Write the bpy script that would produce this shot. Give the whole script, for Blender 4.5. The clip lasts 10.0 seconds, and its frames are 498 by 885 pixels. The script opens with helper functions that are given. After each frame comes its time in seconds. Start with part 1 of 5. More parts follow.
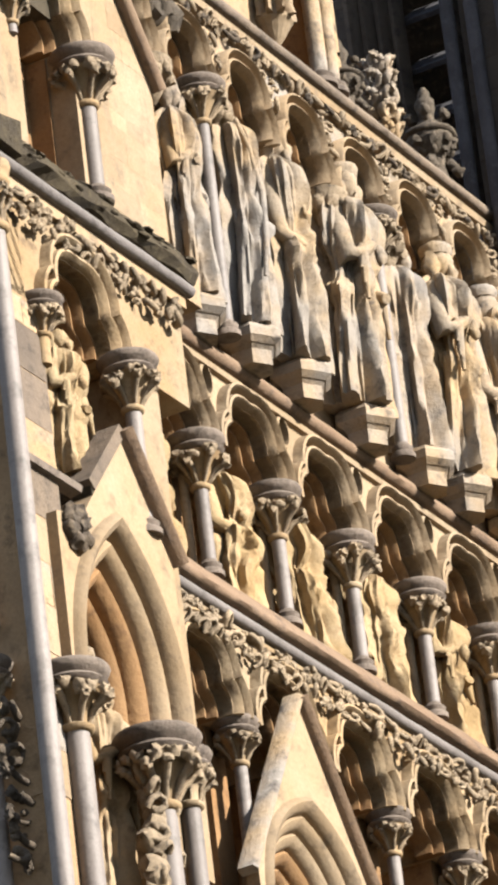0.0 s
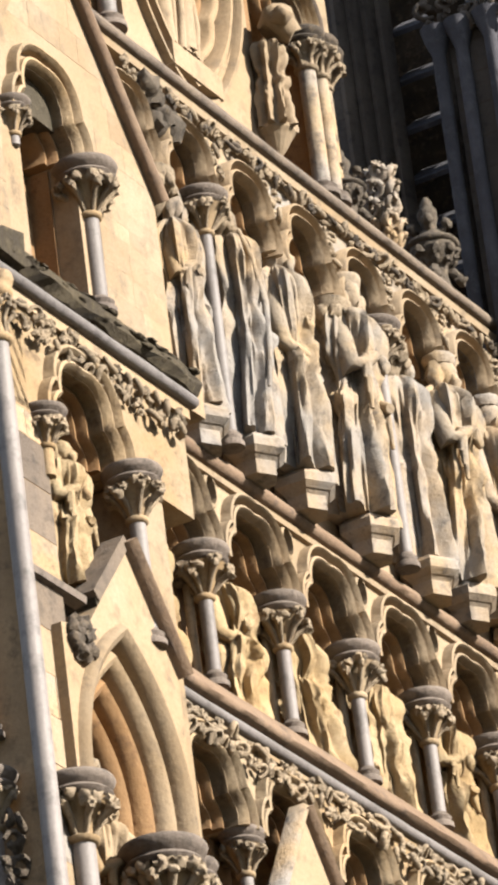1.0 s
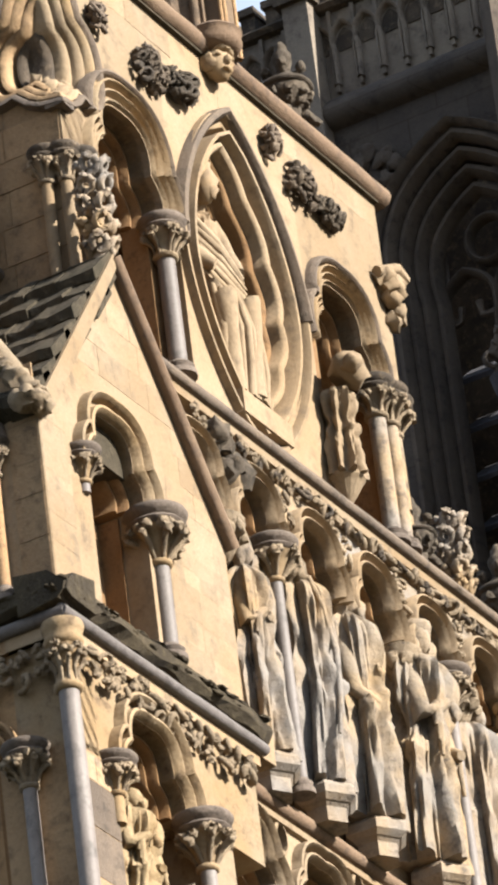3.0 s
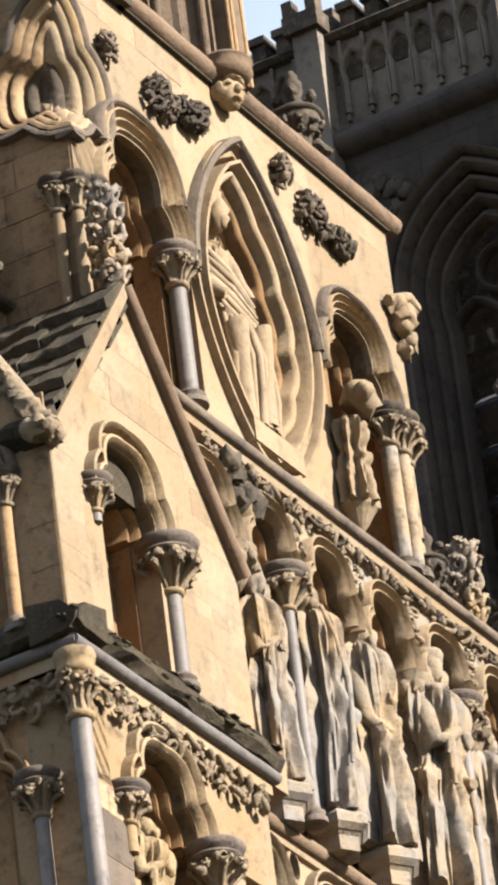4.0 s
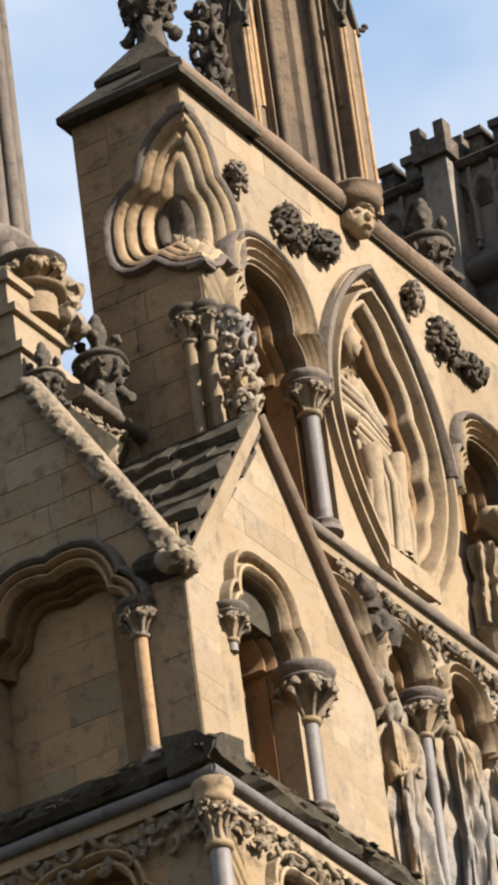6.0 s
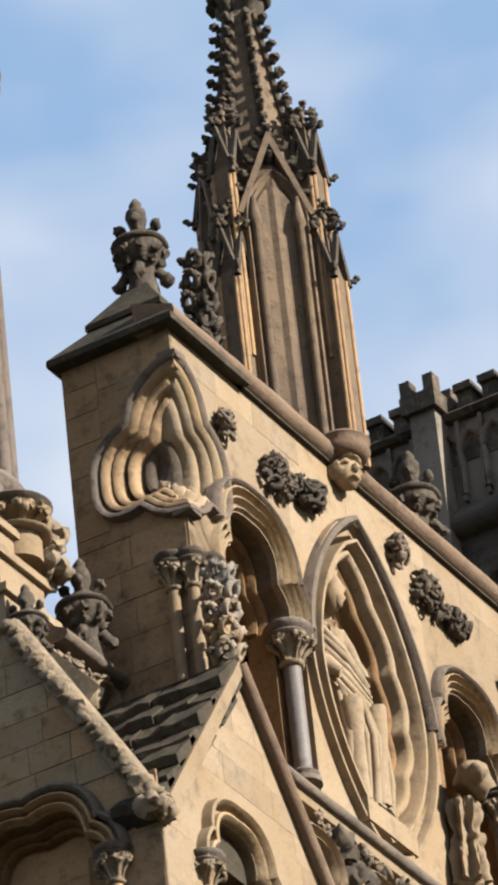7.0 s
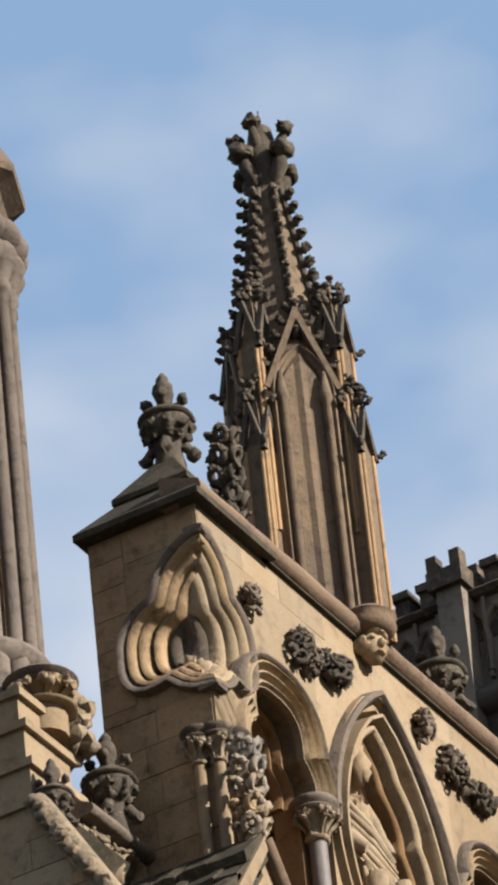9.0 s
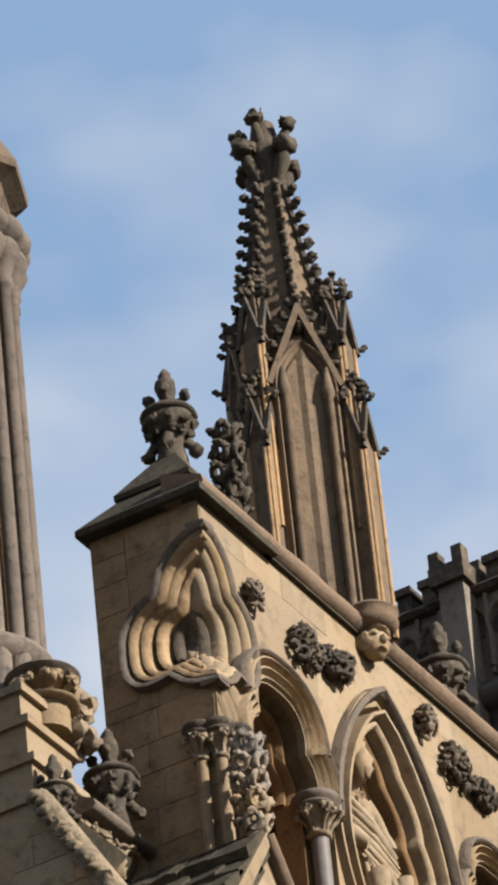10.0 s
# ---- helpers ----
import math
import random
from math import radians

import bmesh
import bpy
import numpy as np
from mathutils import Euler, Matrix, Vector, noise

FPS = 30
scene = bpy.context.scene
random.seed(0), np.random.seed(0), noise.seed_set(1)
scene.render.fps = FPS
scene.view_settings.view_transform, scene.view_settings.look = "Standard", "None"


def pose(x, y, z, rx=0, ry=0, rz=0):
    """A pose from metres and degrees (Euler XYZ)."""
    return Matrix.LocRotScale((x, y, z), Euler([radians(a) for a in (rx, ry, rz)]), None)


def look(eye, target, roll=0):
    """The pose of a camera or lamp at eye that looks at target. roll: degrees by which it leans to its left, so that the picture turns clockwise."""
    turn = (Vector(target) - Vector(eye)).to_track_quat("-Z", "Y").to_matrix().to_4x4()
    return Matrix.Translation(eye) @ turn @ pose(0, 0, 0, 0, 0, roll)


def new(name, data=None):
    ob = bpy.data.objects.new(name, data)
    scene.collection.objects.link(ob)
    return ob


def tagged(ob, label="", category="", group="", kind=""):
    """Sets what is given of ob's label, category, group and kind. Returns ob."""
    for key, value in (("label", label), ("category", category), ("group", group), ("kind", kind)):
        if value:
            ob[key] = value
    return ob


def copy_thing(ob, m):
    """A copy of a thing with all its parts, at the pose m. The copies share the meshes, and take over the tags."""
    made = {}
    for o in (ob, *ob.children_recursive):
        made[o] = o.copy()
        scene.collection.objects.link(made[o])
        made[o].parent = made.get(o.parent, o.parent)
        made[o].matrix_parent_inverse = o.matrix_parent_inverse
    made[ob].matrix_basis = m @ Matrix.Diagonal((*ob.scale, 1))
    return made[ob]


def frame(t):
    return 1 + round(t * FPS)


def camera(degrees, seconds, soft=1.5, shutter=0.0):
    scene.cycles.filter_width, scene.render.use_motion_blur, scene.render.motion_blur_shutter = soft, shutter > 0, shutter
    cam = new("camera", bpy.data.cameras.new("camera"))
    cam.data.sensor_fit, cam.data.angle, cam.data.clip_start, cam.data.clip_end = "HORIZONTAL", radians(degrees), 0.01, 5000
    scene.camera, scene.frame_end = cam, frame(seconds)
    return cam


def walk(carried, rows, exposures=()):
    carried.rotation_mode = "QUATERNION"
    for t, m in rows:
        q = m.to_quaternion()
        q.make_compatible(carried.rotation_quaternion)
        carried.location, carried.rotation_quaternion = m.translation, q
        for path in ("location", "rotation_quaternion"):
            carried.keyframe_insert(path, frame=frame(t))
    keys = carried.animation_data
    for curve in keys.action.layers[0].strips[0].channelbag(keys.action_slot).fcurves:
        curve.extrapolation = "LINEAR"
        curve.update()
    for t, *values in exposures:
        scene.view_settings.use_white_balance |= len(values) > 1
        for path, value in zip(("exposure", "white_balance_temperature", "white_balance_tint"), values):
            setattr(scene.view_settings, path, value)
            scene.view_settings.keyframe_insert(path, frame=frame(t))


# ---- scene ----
cam = camera(4.385, 10.0, soft=3.9)
EYE = (-40.81, -22.689, 1.6)
ROWS = [
    (0.0, 115.654, 6.334, -60.584), (0.5, 116.154, 6.332, -60.545), (1.0, 116.645, 6.569, -60.427),
    (1.5, 117.026, 6.678, -60.369), (2.0, 117.158, 6.737, -60.255), (2.5, 118.896, 6.558, -60.06),
    (2.7, 119.491, 6.322, -59.932), (4.0, 120.041, 6.424, -59.675), (4.5, 120.403, 6.468, -59.573),
    (5.0, 120.631, 6.727, -59.312), (5.5, 120.71, 6.86, -58.678), (6.0, 121.335, 6.5, -58.246),
    (6.2, 122.215, 6.244, -58.445), (7.3, 123.539, 5.128, -59.22), (7.5, 123.578, 4.951, -59.279),
    (8.0, 124.188, 4.868, -59.313), (8.5, 124.978, 4.824, -59.315), (9.0, 124.976, 5.07, -59.048),
    (9.5, 124.939, 5.133, -58.956), (10.0, 124.938, 5.012, -59.064),
]
EXPOSURES = [(0.0, 1.86), (2.5, 1.8), (4.5, 1.75), (5.5, 1.6), (7.5, 1.33), (10.0, 1.16)]
walk(cam, [(t, pose(*EYE, rx, ry, rz)) for t, rx, ry, rz in ROWS], EXPOSURES)

# ---- light ----
SUN = Vector((0.06, -1.0, 0.52)).normalized()
world = bpy.data.worlds.new("sky")
scene.world = world
world.use_nodes = True
wn, wl = world.node_tree.nodes, world.node_tree.links
wn.clear()
sky = wn.new("ShaderNodeTexSky")
sky.sky_type, sky.sun_disc = "NISHITA", False
sky.sun_elevation = math.asin(SUN.z)
sky.sun_rotation = math.atan2(SUN.x, SUN.y)
sky_bg, sky_out = wn.new("ShaderNodeBackground"), wn.new("ShaderNodeOutputWorld")
sky_bg.inputs["Strength"].default_value = 0.062
# thin drifting cloud veils over the blue
coord, stretch = wn.new("ShaderNodeTexCoord"), wn.new("ShaderNodeMapping")
stretch.inputs["Scale"].default_value = (5.0, 5.0, 9.0)
cloud = wn.new("ShaderNodeTexNoise")
cloud.inputs["Scale"].default_value, cloud.inputs["Detail"].default_value, cloud.inputs["Roughness"].default_value = 1.6, 4.0, 0.5
ramp = wn.new("ShaderNodeValToRGB")
ramp.color_ramp.elements[0].position, ramp.color_ramp.elements[1].position = 0.40, 0.68
ramp.color_ramp.elements[0].color, ramp.color_ramp.elements[1].color = (0.05, 0.05, 0.05, 1), (1.0, 1.0, 1.0, 1)
veil = wn.new("ShaderNodeMixRGB")
veil.inputs[2].default_value = (5.6, 5.7, 6.0, 1)
wl.new(coord.outputs["Generated"], stretch.inputs[0])
wl.new(stretch.outputs[0], cloud.inputs["Vector"])
wl.new(cloud.outputs["Fac"], ramp.inputs[0])
wl.new(ramp.outputs[0], veil.inputs[0])
haze = wn.new("ShaderNodeMixRGB")
haze.inputs[0].default_value, haze.inputs[2].default_value = 0.6, (2.4, 3.9, 6.1, 1)
wl.new(sky.outputs[0], haze.inputs[1])
wl.new(haze.outputs[0], veil.inputs[1])
wl.new(veil.outputs[0], sky_bg.inputs["Color"])
wl.new(sky_bg.outputs[0], sky_out.inputs[0])
sun = new("sun", bpy.data.lights.new("sun", "SUN"))
sun.data.energy, sun.data.angle, sun.data.color = 5.0, radians(0.53), (1.0, 0.955, 0.875)
sun.matrix_world = look(SUN * 100, (0, 0, 0))

# ---- materials ----
def stone(name, a, b, c, rough=0.9, scale=3.0, bump=0.5, joints=None, speck=0.5):
    """Weathered stone: a main colour, b patches of a second colour, c small stains."""
    a, b, c = ([v * 0.41 for v in (k[0] * 1.04, k[1], k[2] * 1.04)] for k in (a, b, c))
    a, b, c = tuple(a), tuple(b), tuple(c)
    m = bpy.data.materials.new(name)
    m.use_nodes = True
    n, l = m.node_tree.nodes, m.node_tree.links
    bsdf = n["Principled BSDF"]
    geo = n.new("ShaderNodeNewGeometry")
    info = n.new("ShaderNodeObjectInfo")

    def noise_at(s, detail, rgh, lo, hi):
        t = n.new("ShaderNodeTexNoise")
        t.inputs["Scale"].default_value, t.inputs["Detail"].default_value, t.inputs["Roughness"].default_value = s, detail, rgh
        l.new(geo.outputs["Position"], t.inputs["Vector"])
        r = n.new("ShaderNodeMapRange")
        r.inputs["From Min"].default_value, r.inputs["From Max"].default_value = lo, hi
        l.new(t.outputs["Fac"], r.inputs["Value"])
        return r.outputs[0], t.outputs["Fac"]

    def mix(fac, c1, c2, kind="MIX"):
        x = n.new("ShaderNodeMixRGB")
        x.blend_type = kind
        for s, v in zip(x.inputs, (fac, c1, c2)):
            if isinstance(v, (tuple, float)):
                s.default_value = v if isinstance(v, float) else (*v, 1)
            else:
                l.new(v, s)
        return x.outputs[0]

    big, _ = noise_at(scale * 0.45, 4, 0.6, 0.38, 0.62)
    mid, midraw = noise_at(scale * 2.3, 6, 0.7, 0.52, 0.72)
    fine, fineraw = noise_at(scale * 14, 5, 0.75, 0.30, 0.72)
    col = mix(big, a, b)
    col = mix(mid, col, c)
    grain = mix(fine, (1 - 0.34 * speck,) * 3, (1 + 0.16 * speck,) * 3)
    col = mix(1.0, col, grain, "MULTIPLY")
    tone = n.new("ShaderNodeMapRange")
    tone.inputs["To Min"].default_value, tone.inputs["To Max"].default_value = 0.86, 1.10
    l.new(info.outputs["Random"], tone.inputs["Value"])
    col = mix(1.0, col, tone.outputs[0], "MULTIPLY")
    if joints:
        br = n.new("ShaderNodeTexBrick")
        br.inputs["Scale"].default_value = 1.0
        br.inputs["Brick Width"].default_value, br.inputs["Row Height"].default_value = joints
        br.inputs["Mortar Size"].default_value, br.inputs["Mortar Smooth"].default_value = 0.012, 0.4
        br.inputs["Color1"].default_value, br.inputs["Color2"].default_value = (1, 1, 1, 1), (0.78, 0.78, 0.8, 1)
        br.inputs["Mortar"].default_value = (0.72, 0.68, 0.62, 1)
        sep, com = n.new("ShaderNodeSeparateXYZ"), n.new("ShaderNodeCombineXYZ")
        add = n.new("ShaderNodeMath")
        l.new(geo.outputs["Position"], sep.inputs[0])
        l.new(sep.outputs["X"], add.inputs[0])
        l.new(sep.outputs["Y"], add.inputs[1])
        l.new(add.outputs[0], com.inputs["X"])
        l.new(sep.outputs["Z"], com.inputs["Y"])
        l.new(com.outputs[0], br.inputs["Vector"])
        col = mix(1.0, col, br.outputs["Color"], "MULTIPLY")
    l.new(col, bsdf.inputs["Base Color"])
    bsdf.inputs["Roughness"].default_value = rough
    bsdf.inputs["Specular IOR Level"].default_value = 0.25
    b1, b2 = n.new("ShaderNodeBump"), n.new("ShaderNodeBump")
    b1.inputs["Strength"].default_value, b1.inputs["Distance"].default_value = bump, 0.03
    b2.inputs["Strength"].default_value, b2.inputs["Distance"].default_value = bump * 0.7, 0.012
    l.new(midraw, b1.inputs["Height"])
    l.new(fineraw, b2.inputs["Height"])
    l.new(b1.outputs[0], b2.inputs["Normal"])
    l.new(b2.outputs[0], bsdf.inputs["Normal"])
    return m


GOLD = stone("golden_limestone", (0.53, 0.365, 0.18), (0.54, 0.42, 0.255), (0.22, 0.15, 0.085), scale=2.4)
CREAM = stone("cream_limestone", (0.53, 0.41, 0.255), (0.48, 0.345, 0.19), (0.27, 0.205, 0.13), scale=1.8)
ASHLAR = stone("pale_ashlar", (0.53, 0.415, 0.265), (0.48, 0.35, 0.2), (0.33, 0.26, 0.17), scale=2.6, bump=0.5)
STATUE = stone("weathered_statue_stone", (0.47, 0.43, 0.36), (0.62, 0.44, 0.23), (0.13, 0.115, 0.1), scale=2.2, bump=0.9)
OCHRE = stone("ochre_broken_stone", (0.58, 0.40, 0.18), (0.62, 0.48, 0.27), (0.34, 0.21, 0.10), scale=3.0, bump=0.9)
CARVED = stone("lichened_carving", (0.58, 0.45, 0.28), (0.43, 0.34, 0.22), (0.10, 0.08, 0.06), scale=5.0, bump=0.9)
# black crust on carvings; also the painted shade inside openings
CRUST_SHADE = stone("black_crust_and_shade", (0.2, 0.155, 0.105), (0.095, 0.078, 0.058), (0.4, 0.31, 0.2), scale=5.0, bump=0.9)
LIAS = stone("grey_lias_shaft", (0.41, 0.365, 0.315), (0.33, 0.29, 0.25), (0.18, 0.16, 0.135), rough=0.6, scale=2.0, bump=0.3, speck=0.4)
RING = stone("brown_weathered_moulding", (0.24, 0.195, 0.15), (0.32, 0.26, 0.2), (0.1, 0.082, 0.065), scale=3.0, bump=0.8)
HOOD = stone("dark_hood_moulding", (0.22, 0.175, 0.13), (0.31, 0.24, 0.165), (0.11, 0.09, 0.07), scale=3.0, bump=0.8)
RAIL = stone("brown_string_course", (0.30, 0.20, 0.12), (0.38, 0.265, 0.165), (0.15, 0.11, 0.08), scale=2.2, bump=0.7)
MOSS = stone("moss_blackened_ledge", (0.075, 0.058, 0.034), (0.11, 0.085, 0.045), (0.19, 0.15, 0.08), scale=6.0, bump=1.0)
SLATE = stone("mossy_stone_slate", (0.125, 0.1, 0.06), (0.075, 0.062, 0.034), (0.21, 0.17, 0.105), scale=5.0, bump=1.0)
# these two carry warm bounce light in their colour, mainly for shaded faces
GREYSTONE = stone("bounce_warmed_weathered_ashlar", (0.62, 0.425, 0.225), (0.49, 0.33, 0.175), (0.22, 0.155, 0.09), scale=2.2, bump=0.8)
BROWNSTONE = stone("bounce_warmed_brown_weathered_ashlar", (0.72, 0.46, 0.22), (0.6, 0.385, 0.195), (0.29, 0.19, 0.105), scale=2.6, bump=0.8)
# dirty tower stone, its colour darkened further to deepen the shaded face
TOWER = stone("sooty_shaded_tower_stone", (0.18, 0.15, 0.115), (0.115, 0.098, 0.08), (0.06, 0.052, 0.045), scale=1.6, joints=(0.7, 0.36), bump=0.8)
TRACERY = stone("dark_brown_tracery", (0.21, 0.17, 0.125), (0.145, 0.118, 0.09), (0.065, 0.056, 0.046), scale=3.0)
LOUVRE = stone("slate_louvre", (0.15, 0.15, 0.165), (0.09, 0.09, 0.1), (0.19, 0.19, 0.2), scale=3.0)
GRASS = stone("lawn", (0.085, 0.085, 0.045), (0.10, 0.095, 0.055), (0.07, 0.06, 0.04), scale=0.4)
# recess shade and orange bounce light are put into this darker ochre
NICHE = stone("niche_shade_ochre", (0.4, 0.22, 0.085), (0.45, 0.27, 0.12), (0.2, 0.11, 0.05), scale=2.4)
GREYROLL = stone("grey_brown_roll", (0.30, 0.27, 0.24), (0.23, 0.205, 0.18), (0.13, 0.115, 0.10), rough=0.7, scale=2.5)
STATUE_GOLD = stone("golden_statue_stone", (0.64, 0.46, 0.24), (0.42, 0.38, 0.31), (0.15, 0.125, 0.1), scale=2.4, bump=0.9)
PANEL = stone("pale_parapet_stone", (0.42, 0.36, 0.27), (0.3, 0.255, 0.2), (0.15, 0.125, 0.1), scale=2.4)
FINIAL = stone("dark_lichened_finial", (0.18, 0.145, 0.1), (0.11, 0.09, 0.065), (0.33, 0.265, 0.175), scale=5.0, bump=0.9)
SPIRE = stone("brown_spire_stone", (0.36, 0.255, 0.15), (0.27, 0.195, 0.125), (0.11, 0.085, 0.06), scale=3.0, bump=0.8)
IRON = stone("dark_iron", (0.04, 0.04, 0.04), (0.05, 0.045, 0.04), (0.06, 0.05, 0.04), rough=0.5)


# ---- mesh tools ----
def part(name, bm, material, parent=None, label="", smooth=False):
    bmesh.ops.recalc_face_normals(bm, faces=bm.faces)
    me = bpy.data.meshes.new(name)
    bm.to_mesh(me)
    bm.free()
    me.materials.append(material)
    if smooth:
        me.shade_smooth()
        me.set_sharp_from_angle(angle=radians(62))
    ob = new(name, me)
    if parent:
        ob.parent = parent
    if label:
        tagged(ob, label)
    return ob


def thing(name, label, category, m=None, group="", kind=""):
    e = new(name)
    e.empty_display_size = 0.1
    if m is not None:
        e.matrix_world = m
    return tagged(e, label, category, group, kind)


def box(bm, x0, x1, y0, y1, z0, z1):
    v = [bm.verts.new(p) for p in ((x0, y0, z0), (x1, y0, z0), (x1, y1, z0), (x0, y1, z0), (x0, y0, z1), (x1, y0, z1), (x1, y1, z1), (x0, y1, z1))]
    for f in ((0, 3, 2, 1), (4, 5, 6, 7), (0, 1, 5, 4), (1, 2, 6, 5), (2, 3, 7, 6), (3, 0, 4, 7)):
        bm.faces.new([v[i] for i in f])
    return bm


def slab(bm, pts, y0, y1):
    """A polygon in x, z, made solid between two depths."""
    a = [bm.verts.new((x, y0, z)) for x, z in pts]
    b = [bm.verts.new((x, y1, z)) for x, z in pts]
    fa = bm.faces.new(a)
    fb = bm.faces.new(list(reversed(b)))
    for i in range(len(a)):
        j = (i + 1) % len(a)
        bm.faces.new((a[j], a[i], b[i], b[j]))
    fa.normal_update()
    fb.normal_update()
    bmesh.ops.triangulate(bm, faces=[fa, fb])
    return bm


def run(bm, prof, x0, x1, wobble=0.0):
    """A moulding along x: prof is a closed outline in y, z."""
    count = max(1, int((x1 - x0) / 0.12)) if wobble else 1
    rings = []
    for k in range(count + 1):
        x = x0 + (x1 - x0) * k / count
        rings.append([bm.verts.new((x, y + wobble * noise.noise((x * 3, y * 9, z * 9)), z + wobble * noise.noise((x * 3 + 9, y * 9, z * 9)))) for y, z in prof])
    for p, q in zip(rings, rings[1:]):
        for i in range(len(prof)):
            j = (i + 1) % len(prof)
            bm.faces.new((p[i], p[j], q[j], q[i]))
    bm.faces.new(rings[0])
    bm.faces.new(list(reversed(rings[-1])))
    return bm


def roll(cy, cz, r, n=10):
    return [(cy + r * math.cos(2 * math.pi * i / n), cz + r * math.sin(2 * math.pi * i / n)) for i in range(n)]


def sweep(bm, path, prof, closed=False, mitre=()):
    """A profile of (outward offset, depth) carried along a path in x, z; mitre: ends (0, -1) cut upright."""
    n = len(path)
    rings = []
    for i, (x, z) in enumerate(path):
        a = path[(i - 1) % n] if closed or i else path[i]
        b = path[(i + 1) % n] if closed or i < n - 1 else path[i]
        dx, dz = b[0] - a[0], b[1] - a[1]
        k = math.hypot(dx, dz) or 1
        nx, nz = -dz / k, dx / k
        if mitre and ((i == 0 and 0 in mitre) or (i == n - 1 and -1 in mitre)):
            nx, nz = 0.0, math.copysign(min(2.5, 1 / max(abs(nz), 0.2)), nz)
        rings.append([bm.verts.new((x + o * nx, d, z + o * nz)) for o, d in prof])
    pairs = list(zip(rings, rings[1:])) + ([(rings[-1], rings[0])] if closed else [])
    for p, q in pairs:
        for i in range(len(prof)):
            j = (i + 1) % len(prof)
            bm.faces.new((p[i], p[j], q[j], q[i]))
    if not closed:
        bm.faces.new(rings[0])
        bm.faces.new(list(reversed(rings[-1])))
    return bm


def tube(bm, path, r, n=8):
    """A round rod along points of space; r is one radius or one for each point."""
    pts = [Vector(p) for p in path]
    rings = []
    for i, p in enumerate(pts):
        d = (pts[min(i + 1, len(pts) - 1)] - pts[max(i - 1, 0)]).normalized()
        u = d.orthogonal().normalized() if abs(d.y) > 0.9 else d.cross(Vector((0, 1, 0))).normalized()
        v = d.cross(u)
        rr = r if isinstance(r, (int, float)) else r[i]
        rings.append([bm.verts.new(p + rr * (math.cos(2 * math.pi * k / n) * u + math.sin(2 * math.pi * k / n) * v)) for k in range(n)])
    for p, q in zip(rings, rings[1:]):
        for i in range(n):
            j = (i + 1) % n
            bm.faces.new((p[i], p[j], q[j], q[i]))
    bm.faces.new(rings[0])
    bm.faces.new(list(reversed(rings[-1])))
    return bm


def lathe(bm, prof, cx=0.0, cy=0.0, n=20, wob=0.0):
    """A turned form: prof of (radius, z) from below to above."""
    rings = []
    for r, z in prof:
        rings.append([bm.verts.new((cx + r * (1 + wob * noise.noise((3 * math.cos(2 * math.pi * k / n), 3 * math.sin(2 * math.pi * k / n), z * 7))) * math.cos(2 * math.pi * k / n), cy + r * (1 + wob * noise.noise((3 * math.cos(2 * math.pi * k / n), 3 * math.sin(2 * math.pi * k / n), z * 7))) * math.sin(2 * math.pi * k / n), z)) for k in range(n)])
    for p, q in zip(rings, rings[1:]):
        for i in range(n):
            j = (i + 1) % n
            bm.faces.new((p[i], p[j], q[j], q[i]))
    bm.faces.new(list(reversed(rings[0])))
    bm.faces.new(rings[-1])
    return bm


BALL = bmesh.new()
bmesh.ops.create_icosphere(BALL, subdivisions=2, radius=1)
BALL_V = [v.co.copy() for v in BALL.verts]
BALL_F = [[v.index for v in f.verts] for f in BALL.faces]
BALL.free()


def lump(bm, c, r, rough=0.25, freq=2.0, turn=(0, 0, 0), seed=0.0):
    """An uneven rounded lump with radii r, pitted like weathered carving."""
    rot = Euler(turn).to_matrix()
    vs = []
    for v in BALL_V:
        k = 1 + rough * noise.noise(v * freq + Vector((seed, seed * 1.7, seed * 0.3))) + 0.5 * rough * noise.noise(v * freq * 2.3 + Vector((seed, 3.1, seed)))
        vs.append(bm.verts.new(Vector(c) + rot @ Vector((v.x * r[0] * k, v.y * r[1] * k, v.z * r[2] * k))))
    for f in BALL_F:
        bm.faces.new([vs[i] for i in f])
    return bm


def curl(bm, rng, c, size):
    """One curled stem of carved leafage with a knob at its end."""
    a0, sw = rng.uniform(0, 6.28), rng.choice((-1, 1)) * rng.uniform(3.2, 5.2)
    pts, rad = [], []
    for i in range(7):
        t = i / 6
        a, q = a0 + sw * t, size * (1 - 0.65 * t)
        pts.append((c[0] + q * math.cos(a), c[1] - size * 0.8 * math.sin(t * 3.0), c[2] + q * math.sin(a)))
        rad.append(size * (0.24 + 0.14 * t))
    tube(bm, pts, rad, 6)
    lump(bm, pts[-1], (size * 0.42,) * 3, 0.5, 2.5, seed=rng.uniform(0, 50))


def foliage(bm, rng, x0, x1, z0, z1, y, size, gap=0.9):
    """Undercut stiff-leaf carving over a strip."""
    nx, nz = max(1, round((x1 - x0) / (size * 2 * gap))), max(1, round((z1 - z0) / (size * 2 * gap)))
    for i in range(nx):
        for k in range(nz):
            c = (x0 + (x1 - x0) * (i + rng.uniform(0.25, 0.75)) / nx, y + rng.uniform(-0.02, 0.02), z0 + (z1 - z0) * (k + rng.uniform(0.3, 0.7)) / nz)
            if rng.random() < 0.5:
                curl(bm, rng, c, size * rng.uniform(0.8, 1.15))
            else:
                for _ in range(5):
                    lump(bm, (c[0] + rng.uniform(-1, 1) * size * 0.6, c[1] - size * 0.3, c[2] + rng.uniform(-1, 1) * size * 0.6), (size * 0.48, size * 0.34, size * 0.30), 0.8, 3, (0, rng.uniform(0, 3), 0), rng.uniform(0, 90))
    return bm


